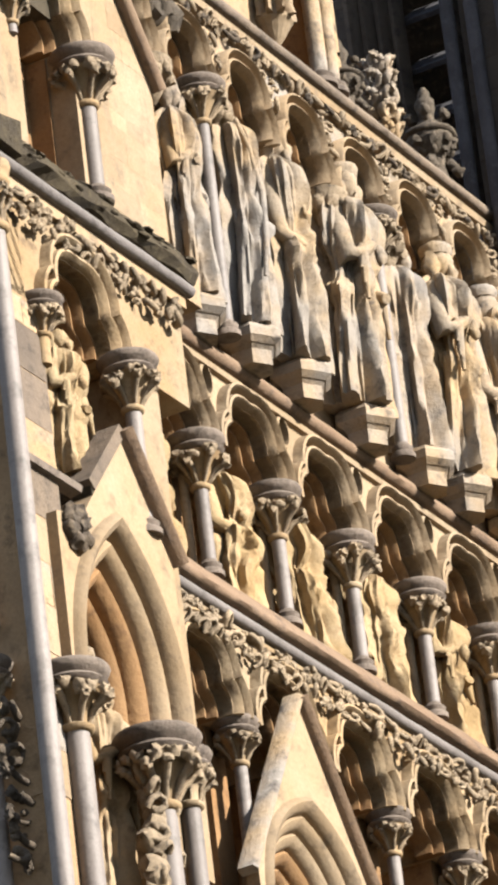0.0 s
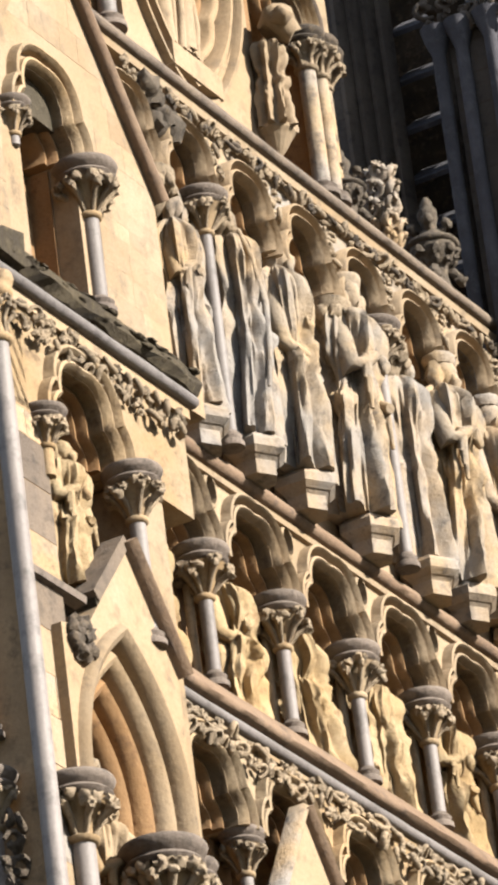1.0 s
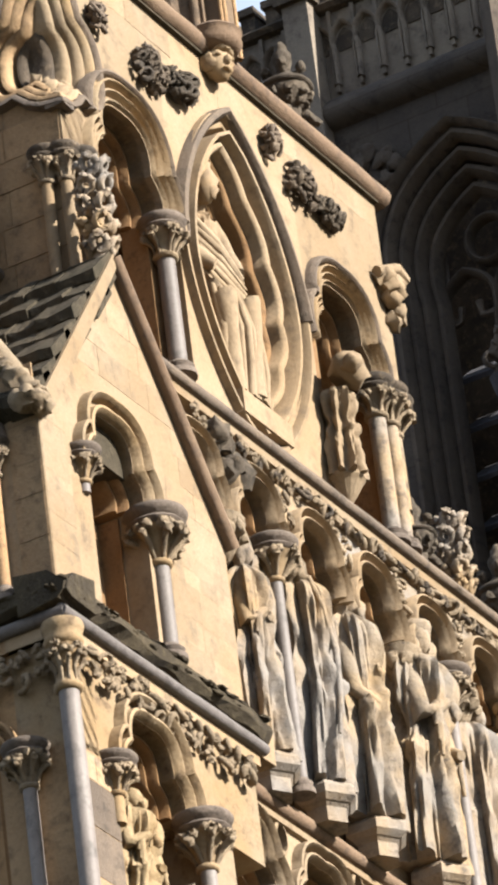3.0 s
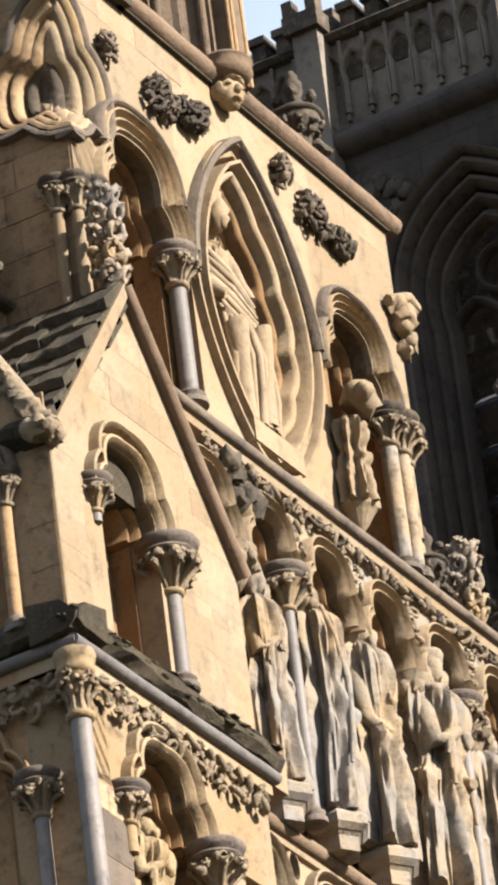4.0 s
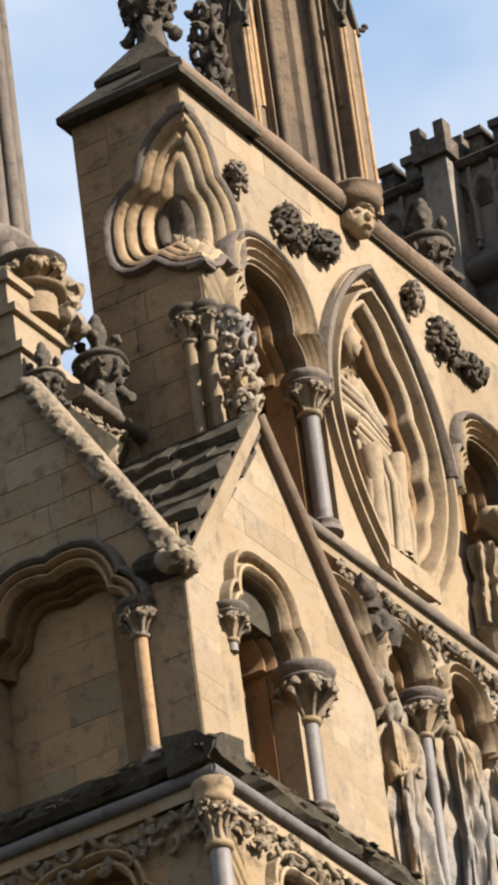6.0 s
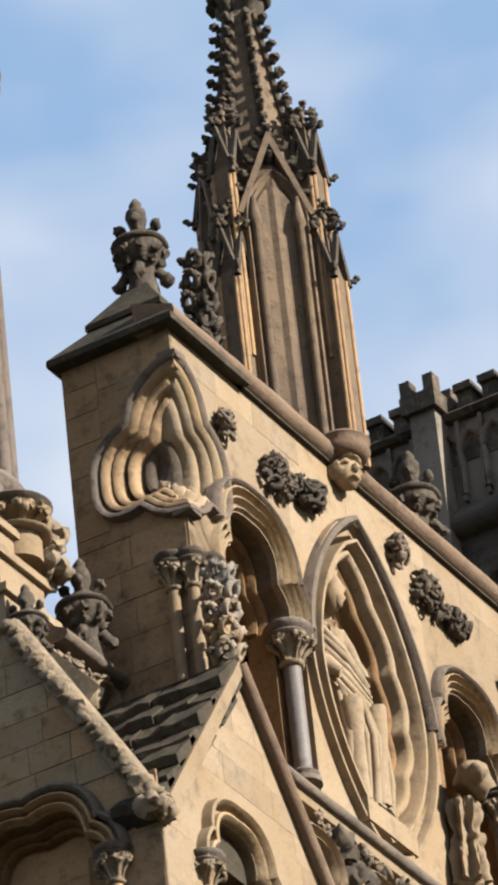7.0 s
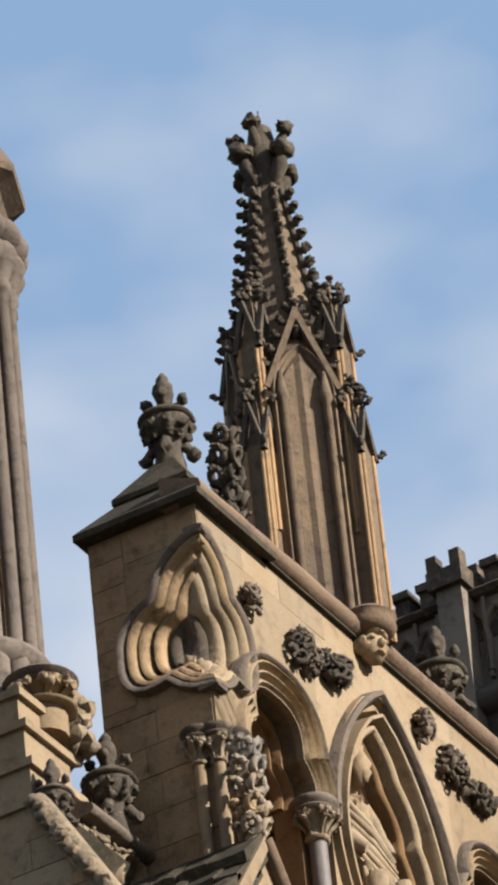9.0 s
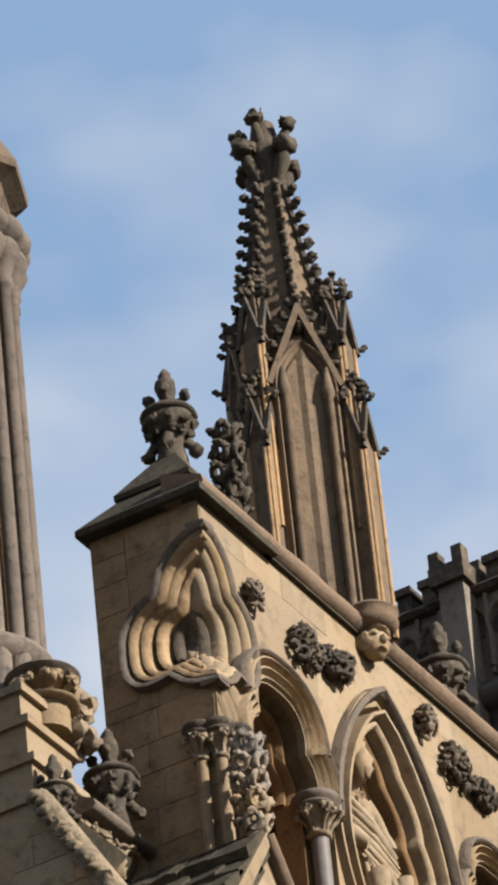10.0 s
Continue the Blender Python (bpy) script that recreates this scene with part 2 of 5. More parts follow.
def arc(p, q, bulge, n=7):
    """Points from p to q along an arc that bulges to its left."""
    out = []
    dx, dz = q[0] - p[0], q[1] - p[1]
    for i in range(n + 1):
        t = i / n
        h = 4 * bulge * t * (1 - t)
        out.append((p[0] + dx * t - dz * h, p[1] + dz * t + dx * h))
    return out


def trefoil(cx, z0, hw, h):
    left = arc((cx - hw, z0), (cx - hw * 0.74, z0 + h * 0.46), 0.2) + arc((cx - hw * 0.74, z0 + h * 0.46), (cx, z0 + h), 0.31, 9)[1:]
    return left + [(2 * cx - x, z) for x, z in reversed(left[:-1])]


def lancet(cx, z0, hw, h, bulge=0.14):
    left = arc((cx - hw, z0), (cx, z0 + h), bulge, 12)
    return left + [(2 * cx - x, z) for x, z in reversed(left[:-1])]


def spandrel(bm, path, x0, x1, ztop, y0, y1, hole=None):
    """The wall over an arch: from the arch line up to ztop; hole: the height of half ovals cut into both sides."""
    left, right = [], []
    if hole:
        for i in range(11):
            a = -math.pi / 2 + math.pi * i / 10
            right.append((x1 - 0.09 * math.cos(a), hole + 0.14 * math.sin(a)))
            left.append((x0 + 0.09 * math.cos(-a), hole + 0.14 * math.sin(-a)))
    return slab(bm, [(x0, path[0][1])] + path + [(x1, path[-1][1])] + right + [(x1, ztop), (x0, ztop)] + left, y0, y1)


def archivolt(e, path, y, depth, inner=GOLD, outer=HOOD, width=0.2, orders=2, hood=True):
    """Moulded arch rings, one mesh for each order, and a dark hood round them."""
    w = width / orders
    for k in range(orders):
        o0, y0 = k * w, y + 0.03 * (orders - 1 - k) - 0.03
        part("arch_order", sweep(bmesh.new(), path, [(o0, y + depth), (o0, y0 + 0.05), (o0 + w * 0.14, y0 - 0.02), (o0 + w * 0.40, y0 - 0.06), (o0 + w * 0.62, y0 - 0.05), (o0 + w * 0.72, y0 + 0.15), (o0 + w * 0.72, y + depth)]), inner, e, smooth=True)
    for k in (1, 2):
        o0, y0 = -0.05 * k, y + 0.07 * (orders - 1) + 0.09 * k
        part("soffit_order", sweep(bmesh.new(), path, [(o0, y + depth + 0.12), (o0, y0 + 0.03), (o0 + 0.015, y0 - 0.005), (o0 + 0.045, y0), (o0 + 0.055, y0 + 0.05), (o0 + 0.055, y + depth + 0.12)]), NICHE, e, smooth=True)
    if hood:
        part("hood_mould", sweep(bmesh.new(), path, [(width, y + 0.05), (width, y - 0.07), (width + 0.03, y - 0.10), (width + 0.055, y - 0.09), (width + 0.075, y - 0.03), (width + 0.075, y + 0.05)]), outer, e, "dark weathered hood mould", smooth=True)


def column(label, r, h, cap_r, cap_h, m, rng, base=True, ring_mat=None, cap_mat=None, group="", shaft_mat=None):
    """A detached shaft with stiff-leaf capital and round moulded abacus. The top of the abacus is at z = 0."""
    e = thing("column", label, "column", m, group)
    part("shaft", lathe(bmesh.new(), [(r, -h), (r, -cap_h * 0.98)], n=16), shaft_mat or LIAS, e, "smooth grey stone shaft", True)
    part("abacus", lathe(bmesh.new(), [(cap_r * 0.72, -cap_h * 0.36), (cap_r * 0.9, -cap_h * 0.33), (cap_r * 0.98, -cap_h * 0.26), (cap_r * 0.86, -cap_h * 0.2), (cap_r * 0.98, -cap_h * 0.14), (cap_r * 1.06, -cap_h * 0.06), (cap_r, 0), (cap_r * 0.6, 0)], n=24), ring_mat or RING, e, "dark weathered round abacus", True)
    bell = part("capital", lathe(bmesh.new(), [(r * 1.05, -cap_h), (r * 1.4, -cap_h * 0.97), (r * 1.45, -cap_h * 0.91), (r * 1.1, -cap_h * 0.87), (cap_r * 0.44, -cap_h * 0.7), (cap_r * 0.62, -cap_h * 0.52), (cap_r * 0.86, -cap_h * 0.36)], n=18, wob=0.08), cap_mat or GOLD, e, "stiff-leaf carved capital", True)
    bm = bmesh.new()
    for k in range(8):
        a = 2 * math.pi * (k + rng.uniform(-0.25, 0.25)) / 8
        q, z = cap_r * rng.uniform(0.80, 0.95), -cap_h * rng.uniform(0.40, 0.54)
        d = Vector((math.cos(a), math.sin(a), 0))
        side = Vector((-math.sin(a), math.cos(a), 0)) * cap_r * rng.uniform(0.08, 0.16)
        tube(bm, [d * r * 1.05 + Vector((0, 0, -cap_h * 0.88)), d * q * 0.62 + Vector((0, 0, -cap_h * 0.66)), d * q + Vector((0, 0, z - cap_h * 0.05))], [cap_r * 0.07, cap_r * 0.10, cap_r * 0.13], 6)
        for u in (-1, 0, 1):
            lump(bm, d * q * (1.0 if u else 1.06) + side * u * 1.4 + Vector((0, 0, z + cap_h * (0.06 if u else -0.05))), (cap_r * rng.uniform(0.12, 0.19),) * 3, 0.8, 2.8, seed=rng.uniform(0, 99))
        tube(bm, [d * q + side * 2 + Vector((0, 0, z)), d * q * 1.08 + Vector((0, 0, z + cap_h * 0.12)), d * q - side * 2 + Vector((0, 0, z + cap_h * 0.02))], cap_r * 0.06, 5)
    part("carved_leaves", bm, cap_mat or CARVED, bell, "lichened leaf carving", smooth=True)
    if base:
        part("base", lathe(bmesh.new(), [(r * 1.9, -h - 0.02), (r * 1.9, -h + 0.03), (r * 1.5, -h + 0.05), (r * 1.7, -h + 0.09), (r * 1.2, -h + 0.12), (r, -h + 0.14)], n=16), RING, e, smooth=True)
    return e


def figure(bm, rng, h, w, head=True, mitre=False, arm=True, c=(0, 0, 0), depth=0.75):
    """A draped standing form h high: folded robe, shoulders, bent arm and head, all weathered."""
    n, rows = 88, 48
    ph = [rng.uniform(0, 6.28) for _ in range(5)]
    count, twist = rng.choice((6, 7, 8)), rng.uniform(-1.2, 1.2)
    body = h * (0.85 if head else 0.96)
    rings = []
    for i in range(rows + 1):
        t = i / rows
        r = w * (1.0 - 0.20 * t + 0.20 * math.exp(-((t - 0.84) / 0.13) ** 2) - 0.10 * math.exp(-((t - 0.62) / 0.12) ** 2))
        if t > 0.9:
            r *= 1 - 0.72 * ((t - 0.9) / 0.1) ** 1.6
        lx, ly = 0.16 * w * math.sin(t * 4 + ph[3]), 0.10 * w * math.sin(t * 3 + ph[4])
        ring = []
        for k in range(n):
            a = 2 * math.pi * k / n
            s1 = math.sin(count * a + ph[0] + twist * t * 3 + 0.9 * math.sin(t * 4 + ph[1]))
            fold = 0.29 * (abs(s1) ** 0.7 * (1 if s1 > 0 else -1)) * (1 - 0.5 * t) + 0.08 * math.sin(17 * a + ph[2] + 5 * t + math.sin(9 * t + ph[1])) * (1 - 0.4 * t) + 0.05 * math.sin(29 * a + ph[1] - 7 * t)
            fold += 0.12 * noise.noise((2.2 * math.cos(a), 2.2 * math.sin(a), t * 5 + ph[0])) + 0.07 * noise.noise((6 * math.cos(a), 6 * math.sin(a), t * 14 + ph[1]))
            sw = math.sin(30 * t + 5 * math.cos(a + ph[1]))
            swag = 0.13 * sw * math.exp(-((t - 0.58) / 0.17) ** 2)
            hem = 0.16 * (0.46 < t < 0.52 + 0.1 * math.cos(a + ph[2]))
            q = r * (1 + fold + swag + hem)
            ring.append(bm.verts.new((c[0] + q * math.cos(a) + lx, c[1] + depth * q * math.sin(a) + ly, c[2] + t * body)))
        rings.append(ring)
    for p, q in zip(rings, rings[1:]):
        for i in range(n):
            bm.faces.new((p[i], p[(i + 1) % n], q[(i + 1) % n], q[i]))
    bm.faces.new(list(reversed(rings[0])))
    bm.faces.new(rings[-1])
    tx, ty = c[0] + 0.16 * w * math.sin(4 + ph[3]), c[1] + 0.1 * w * math.sin(3 + ph[4])
    if arm:
        s = rng.choice((-1, 1))
        for k in (-1, 1):
            el = (tx + k * w * 0.80, ty - 0.22 * w, c[2] + body * (0.62 + 0.04 * s * k))
            wrist = (tx + k * w * 0.30, ty - w * 0.74, c[2] + body * (0.63 + 0.10 * s * k))
            mid = tuple((p + q) / 2 for p, q in zip(el, wrist))
            tube(bm, [(tx + k * w * 0.58, ty, c[2] + body * 0.91), (tx + k * w * 0.80, ty - 0.08 * w, c[2] + body * 0.77), el, mid, wrist], [w * 0.22, w * 0.29, w * 0.30, w * 0.22, w * 0.12], 12)
            for d in (0.05, 0.11, 0.17):
                tube(bm, [(mid[0], mid[1] - 0.02, mid[2]), (el[0] * (0.8 - d) + mid[0] * (0.2 + d), mid[1] - d * 0.2, el[2] - h * d)], [w * 0.15, w * 0.05], 7)
        lump(bm, (tx, ty - w * 0.80, c[2] + body * 0.70), (w * 0.18, w * 0.14, w * 0.26), 0.5, 2.5, seed=ph[2])
    if head:
        hz = c[2] + body + h * 0.05
        lump(bm, (tx, ty - w * 0.10, hz), (w * 0.34, w * 0.38, h * 0.075), 0.35, 2.4, seed=ph[0])
        lump(bm, (tx + 0.02, ty - w * 0.40, hz - h * 0.045), (w * 0.2, w * 0.17, h * 0.045), 0.5, 3, seed=ph[1])
        for k in (-1, 1):
            lump(bm, (tx + k * w * 0.30, ty - w * 0.02, hz - h * 0.03), (w * 0.14, w * 0.2, h * 0.06), 0.6, 3, seed=ph[2] + k)
        tube(bm, [(tx, ty, c[2] + body * 0.94), (tx, ty - 0.05 * w, hz)], w * 0.24, 8)
        if mitre:
            lathe(bm, [(w * 0.36, hz + h * 0.03), (w * 0.42, hz + h * 0.055), (w * 0.38, hz + h * 0.075), (w * 0.2, hz + h * 0.09)], tx, ty - w * 0.1, 12, 0.2)
    return bm


def statue(label, m, seed, h=2.2, w=0.30, mat=None, group="", straps=False, **kw):
    bm = figure(bmesh.new(), random.Random(seed), h, w, **kw)
    if straps:
        tube(bm, [(-0.18, -0.17, h * 0.92), (-0.08, -0.24, h * 0.80), (0.05, -0.27, h * 0.62)], 0.03, 6)
        tube(bm, [(0.16, -0.17, h * 0.93), (0.12, -0.24, h * 0.80), (0.05, -0.28, h * 0.62), (-0.06, -0.29, h * 0.38), (-0.16, -0.27, h * 0.2)], [0.02, 0.03, 0.035, 0.03, 0.015], 6)
    ob = part("statue", bm, mat or STATUE, smooth=True)
    ob.matrix_world = m
    return tagged(ob, label, "statue", group)


def urn_finial(label, m, seed, s=1.0, mat=None, group="carved finials"):
    """Leafy foot, ringed bowl with carved leaves, and a knobbed tip."""
    rng = random.Random(seed)
    mat = mat or FINIAL
    e = thing("finial", label, "finial", m, group)
    part("stem", lathe(bmesh.new(), [(0.15 * s, -0.06 * s), (0.14 * s, 0.04 * s), (0.12 * s, 0.14 * s), (0.13 * s, 0.26 * s)], n=12, wob=0.1), mat, e, smooth=True)
    for k in range(4):
        a = k * math.pi / 2 + 0.35
        d = Vector((math.cos(a), math.sin(a), 0))
        bm = tube(bmesh.new(), [d * 0.07 * s + Vector((0, 0, 0.20 * s)), d * 0.16 * s + Vector((0, 0, 0.19 * s)), d * 0.225 * s + Vector((0, 0, 0.11 * s))], [0.05 * s, 0.058 * s, 0.045 * s], 6)
        lump(bm, d * 0.225 * s + Vector((0, 0, 0.09 * s)), (0.064 * s, 0.064 * s, 0.056 * s), 0.7, 3, seed=rng.uniform(0, 90))
        part("foot_leaf", bm, mat, e, smooth=True)
    bowl = part("bowl", lathe(bmesh.new(), [(0.09 * s, 0.22 * s), (0.16 * s, 0.28 * s), (0.215 * s, 0.38 * s), (0.235 * s, 0.47 * s), (0.2 * s, 0.52 * s)], n=20, wob=0.1), mat, e, smooth=True)
    bm = bmesh.new()
    for k in range(9):
        a = k * 0.698 + 0.2
        d = Vector((math.cos(a), math.sin(a), 0))
        lump(bm, d * 0.215 * s + Vector((0, 0, 0.40 * s)), (0.05 * s, 0.05 * s, 0.06 * s), 0.8, 3, seed=rng.uniform(0, 90))
        lump(bm, d * 0.17 * s + Vector((0, 0, 0.30 * s)), (0.04 * s, 0.04 * s, 0.045 * s), 0.8, 3, seed=rng.uniform(0, 90))
    part("leaf_collar", bm, mat, bowl, "undercut leafy collar", True)
    part("ring", lathe(bmesh.new(), [(0.2 * s, 0.475 * s), (0.255 * s, 0.485 * s), (0.27 * s, 0.51 * s), (0.25 * s, 0.54 * s), (0.16 * s, 0.58 * s), (0.10 * s, 0.66 * s)], n=20, wob=0.04), mat, e, smooth=True)
    for k in range(4):
        a = k * math.pi / 2 + 0.35
        d = Vector((math.cos(a), math.sin(a), 0))
        bm = tube(bmesh.new(), [d * 0.05 * s + Vector((0, 0, 0.66 * s)), d * 0.13 * s + Vector((0, 0, 0.67 * s)), d * 0.165 * s + Vector((0, 0, 0.72 * s))], 0.035 * s, 6)
        lump(bm, d * 0.17 * s + Vector((0, 0, 0.73 * s)), (0.055 * s, 0.055 * s, 0.06 * s), 0.5, 3, seed=rng.uniform(0, 90))
        part("side_knob", bm, mat, e, smooth=True)
    part("knob", lathe(bmesh.new(), [(0.08 * s, 0.62 * s), (0.075 * s, 0.74 * s), (0.105 * s, 0.82 * s), (0.10 * s, 0.88 * s), (0.055 * s, 0.95 * s), (0.06 * s, 0.99 * s), (0.02 * s, 1.05 * s)], n=14, wob=0.3), mat, e, smooth=True)
    return e


def leaf_finial(label, m, seed, h=1.0, mat=None, group="carved finials"):
    """Upright spray of curled leaves, pierced by round holes between them."""
    rng = random.Random(seed)
    e = thing("crocket_finial", label, "finial", m, group)
    part("stem", tube(bmesh.new(), [(0, 0, -0.05), (0, 0, h * 0.5), (0, 0, h * 0.93)], [0.085, 0.05, 0.03], 8), mat or CARVED, e, smooth=True)
    for k in range(5):
        bm, z = bmesh.new(), h * (0.14 + 0.175 * k)
        q = 0.10 * (0.75 + 0.5 * math.sin(0.6 + k * 0.55))
        for j in range(4):
            a = j * math.pi / 2 + 0.45 + 0.35 * k
            d, t = Vector((math.cos(a), math.sin(a), 0)), Vector((-math.sin(a), math.cos(a), 0))
            rr = rng.uniform(0.055, 0.07)
            ring = [d * (q + 0.03 * math.sin(u * math.pi / 4)) + t * rr * math.cos(u * math.pi / 4) + Vector((0, 0, z + rr * math.sin(u * math.pi / 4))) for u in range(9)]
            tube(bm, ring, [0.036 * rng.uniform(0.75, 1.25) for _ in ring], 6)
            lump(bm, d * (q + 0.04) + Vector((0, 0, z + rr)), (0.042, 0.042, 0.038), 0.8, 4, seed=rng.uniform(0, 90))
            tube(bm, [(0, 0, z - 0.08), d * q + Vector((0, 0, z - rr))], 0.035, 5)
        part("leaf_tier", bm, mat or CARVED, e, smooth=True)
    return e


def ashlar(parent, rng, x0, x1, z0, z1, y, mat, row=0.3, lengths=(0.35, 0.75), edge=None, skip=None, m=None, lift=0.004):
    """Courses of single squared stones over a wall face, a little proud and uneven."""
    z = z0
    while z < z1 - 0.06:
        zt = min(z1, z + row * rng.uniform(0.85, 1.15))
        x = x0
        while x < x1 - 0.05:
            xe = x + rng.uniform(*lengths)
            if xe > x1 - 0.18:
                xe = x1
            g = 0.0015 if mat is ASHLAR else 0.005
            q = [(x + g, z + g), (xe - g, z + g), (xe - g, zt - g), (x + g, zt - g)]
            if edge:
                lo, hi = edge(z + g), edge(zt - g)
                q = [(min(max(q[0][0], lo[0]), lo[1]), z + g), (min(max(q[1][0], lo[0]), lo[1]), z + g), (min(max(q[2][0], hi[0]), hi[1]), zt - g), (min(max(q[3][0], hi[0]), hi[1]), zt - g)]
            wide = max(q[1][0] - q[0][0], q[2][0] - q[3][0])
            if wide > 0.05 and not (skip and skip(x, xe, z, zt)):
                q[2] = (max(q[2][0], q[3][0] + 0.004), q[2][1])
                q[1] = (max(q[1][0], q[0][0] + 0.004), q[1][1])
                d = y - lift * rng.uniform(0.5, 1.8) * (0.4 if mat is ASHLAR else 1.0)
                bm = bmesh.new()
                a = [bm.verts.new((u, d, v)) for u, v in q]
                b = [bm.verts.new((u, y + 0.02, v)) for u, v in q]
                bm.faces.new(a)
                for i in range(4):
                    j = (i + 1) % 4
                    bm.faces.new((a[j], a[i], b[i], b[j]))
                o = part("stone", bm, rng.choice(mat) if isinstance(mat, list) else mat, parent)
                if m is not None:
                    o.matrix_world = m
            x = xe
        z = zt


def spray(bm, rng, x0, x1, z0, z1, y, count):
    """A clump of small curled leaves carved in relief, drooping along a slope."""
    cx, cz, hx, hz = (x0 + x1) / 2, (z0 + z1) / 2, (x1 - x0) / 2, (z1 - z0) / 2
    for i in range(count):
        a, q = rng.uniform(0, 6.28), math.sqrt(rng.random()) * rng.uniform(0.75, 1.15)
        c = (cx + hx * q * math.cos(a), y - rng.uniform(0.0, 0.07) - 0.05 * (1 - q * q), cz + hz * q * math.sin(a))
        if i % 5 == 0:
            curl(bm, rng, c, rng.uniform(0.06, 0.09))
        else:
            lump(bm, c, (rng.uniform(0.035, 0.065), 0.045, rng.uniform(0.025, 0.05)), 0.9, 3, (0, rng.uniform(0, 3), 0), rng.uniform(0, 99))
    return bm



def slates(bm, prof, y0, y1, seed):
    """One course of thick mossy slates: prof in x, z, cut into uneven pieces along y."""
    rng = random.Random(seed)
    y = y0
    while y < y1 - 0.02:
        ye = min(y1, y + rng.uniform(0.2, 0.4))
        if y1 - ye < 0.12:
            ye = y1
        dx, dz = rng.uniform(-0.03, 0.02), rng.uniform(-0.012, 0.018)
        rings = []
        for i in range(4):
            v = y + 0.006 + (ye - y - 0.012) * i / 3
            rings.append([bm.verts.new((x + dx + 0.035 * noise.noise((x * 5, v * 7, z * 5 + seed)), v, z + dz + 0.025 * noise.noise((x * 6 + 4, v * 8, z * 6 + seed)))) for x, z in prof])
        for p, q in zip(rings, rings[1:]):
            for i in range(len(prof)):
                j = (i + 1) % len(prof)
                bm.faces.new((p[i], p[j], q[j], q[i]))
        bm.faces.new(rings[0])
        bm.faces.new(list(reversed(rings[-1])))
        y = ye
    return bm


RNG = random.Random(7)
FRONT = lambda x, y: pose(x, y, 0, 0, 0, -90)   # faces looking towards -x: local x runs to -y, local depth to +x

# ---- ground and the great masses ----
gb = bmesh.new()
gv = [gb.verts.new(p) for p in ((-3000, -3000, 0), (3000, -3000, 0), (3000, 3000, 0), (-3000, 3000, 0))]
gb.faces.new(gv)
tagged(part("ground", gb, GRASS), "mown green lawn before the church", "ground", kind="structure")

wall = thing("wall_main", "golden limestone wall with tiers of arcading", "wall", kind="structure")
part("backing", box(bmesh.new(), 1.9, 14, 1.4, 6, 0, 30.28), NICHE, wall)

# -- plinth under the lower arcade
part("plinth", box(bmesh.new(), 3.0, 14, -0.02, 0.5, 0, 21.2), CREAM, wall)

PITCH, X0 = 1.367, 4.22
MID = [X0 + PITCH * k for k in range(-1, 8)]

# -- lower arcade
for k in range(-1, 7):
    cx = X0 + PITCH * (k + 0.5)
    p = trefoil(cx, 23.06, 0.47, 0.55)
    part("spandrel", spandrel(bmesh.new(), p, cx - PITCH / 2, cx + PITCH / 2, 23.98, 0.0, 0.96), GOLD, wall)
    archivolt(wall, p, -0.02, 0.3, GOLD, GOLD, 0.22, 2, hood=False)
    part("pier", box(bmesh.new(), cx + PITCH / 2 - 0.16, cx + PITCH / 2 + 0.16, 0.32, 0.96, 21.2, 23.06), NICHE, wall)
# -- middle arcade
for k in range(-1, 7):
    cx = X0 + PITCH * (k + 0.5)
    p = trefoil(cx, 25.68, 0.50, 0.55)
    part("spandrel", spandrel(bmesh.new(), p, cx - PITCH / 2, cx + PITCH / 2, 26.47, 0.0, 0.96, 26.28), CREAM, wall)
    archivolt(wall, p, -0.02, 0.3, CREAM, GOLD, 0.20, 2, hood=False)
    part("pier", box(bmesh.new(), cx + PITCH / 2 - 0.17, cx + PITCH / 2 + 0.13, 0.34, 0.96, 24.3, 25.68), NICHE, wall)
    part("oval_rim", sweep(bmesh.new(), [(cx + PITCH / 2 + 0.09 * math.cos(-a / 8 * math.pi), 26.28 + 0.14 * math.sin(-a / 8 * math.pi)) for a in range(16)], [(-0.005, 0.06), (-0.005, -0.03), (0.025, -0.022), (0.03, 0.06)], True), CREAM, wall)

# -- statue tier: flat back wall and canopies
part("tier_wall", box(bmesh.new(), 2.4, 14, 0.1, 0.5, 26.6, 30.28), CREAM, wall)


def string_course(name, label, x0, x1, profs, kind="trim"):
    e = thing(name, label, kind, kind="structure")
    for nm, prof, mat, wob in profs:
        part(nm, run(bmesh.new(), prof, x0, x1, wob), mat, e, smooth=True)
    return e


string_course("trim_rail", "brown weathered sloping string course with grey roll", 2.35, 14, [
    ("slope", [(0.1, 24.04), (-0.13, 24.06), (-0.16, 24.10), (-0.13, 24.16), (0.0, 24.34), (0.1, 24.36)], RAIL, 0.012),
    ("roll_moulding", roll(-0.06, 23.98, 0.055), GREYROLL, 0.004),
    ("fillet", [(0.02, 23.86), (-0.05, 23.87), (-0.05, 23.91), (0.02, 23.92)], GOLD, 0.0)])
string_course("trim_middle", "brown weathered string course above the arcade", 3.0, 14, [
    ("slope", [(0.15, 26.47), (-0.07, 26.50), (-0.11, 26.55), (-0.09, 26.61), (0.15, 26.72)], RAIL, 0.01),
    ("fillet", [(0.02, 26.40), (-0.045, 26.41), (-0.055, 26.46), (0.02, 26.47)], CREAM, 0.0)])
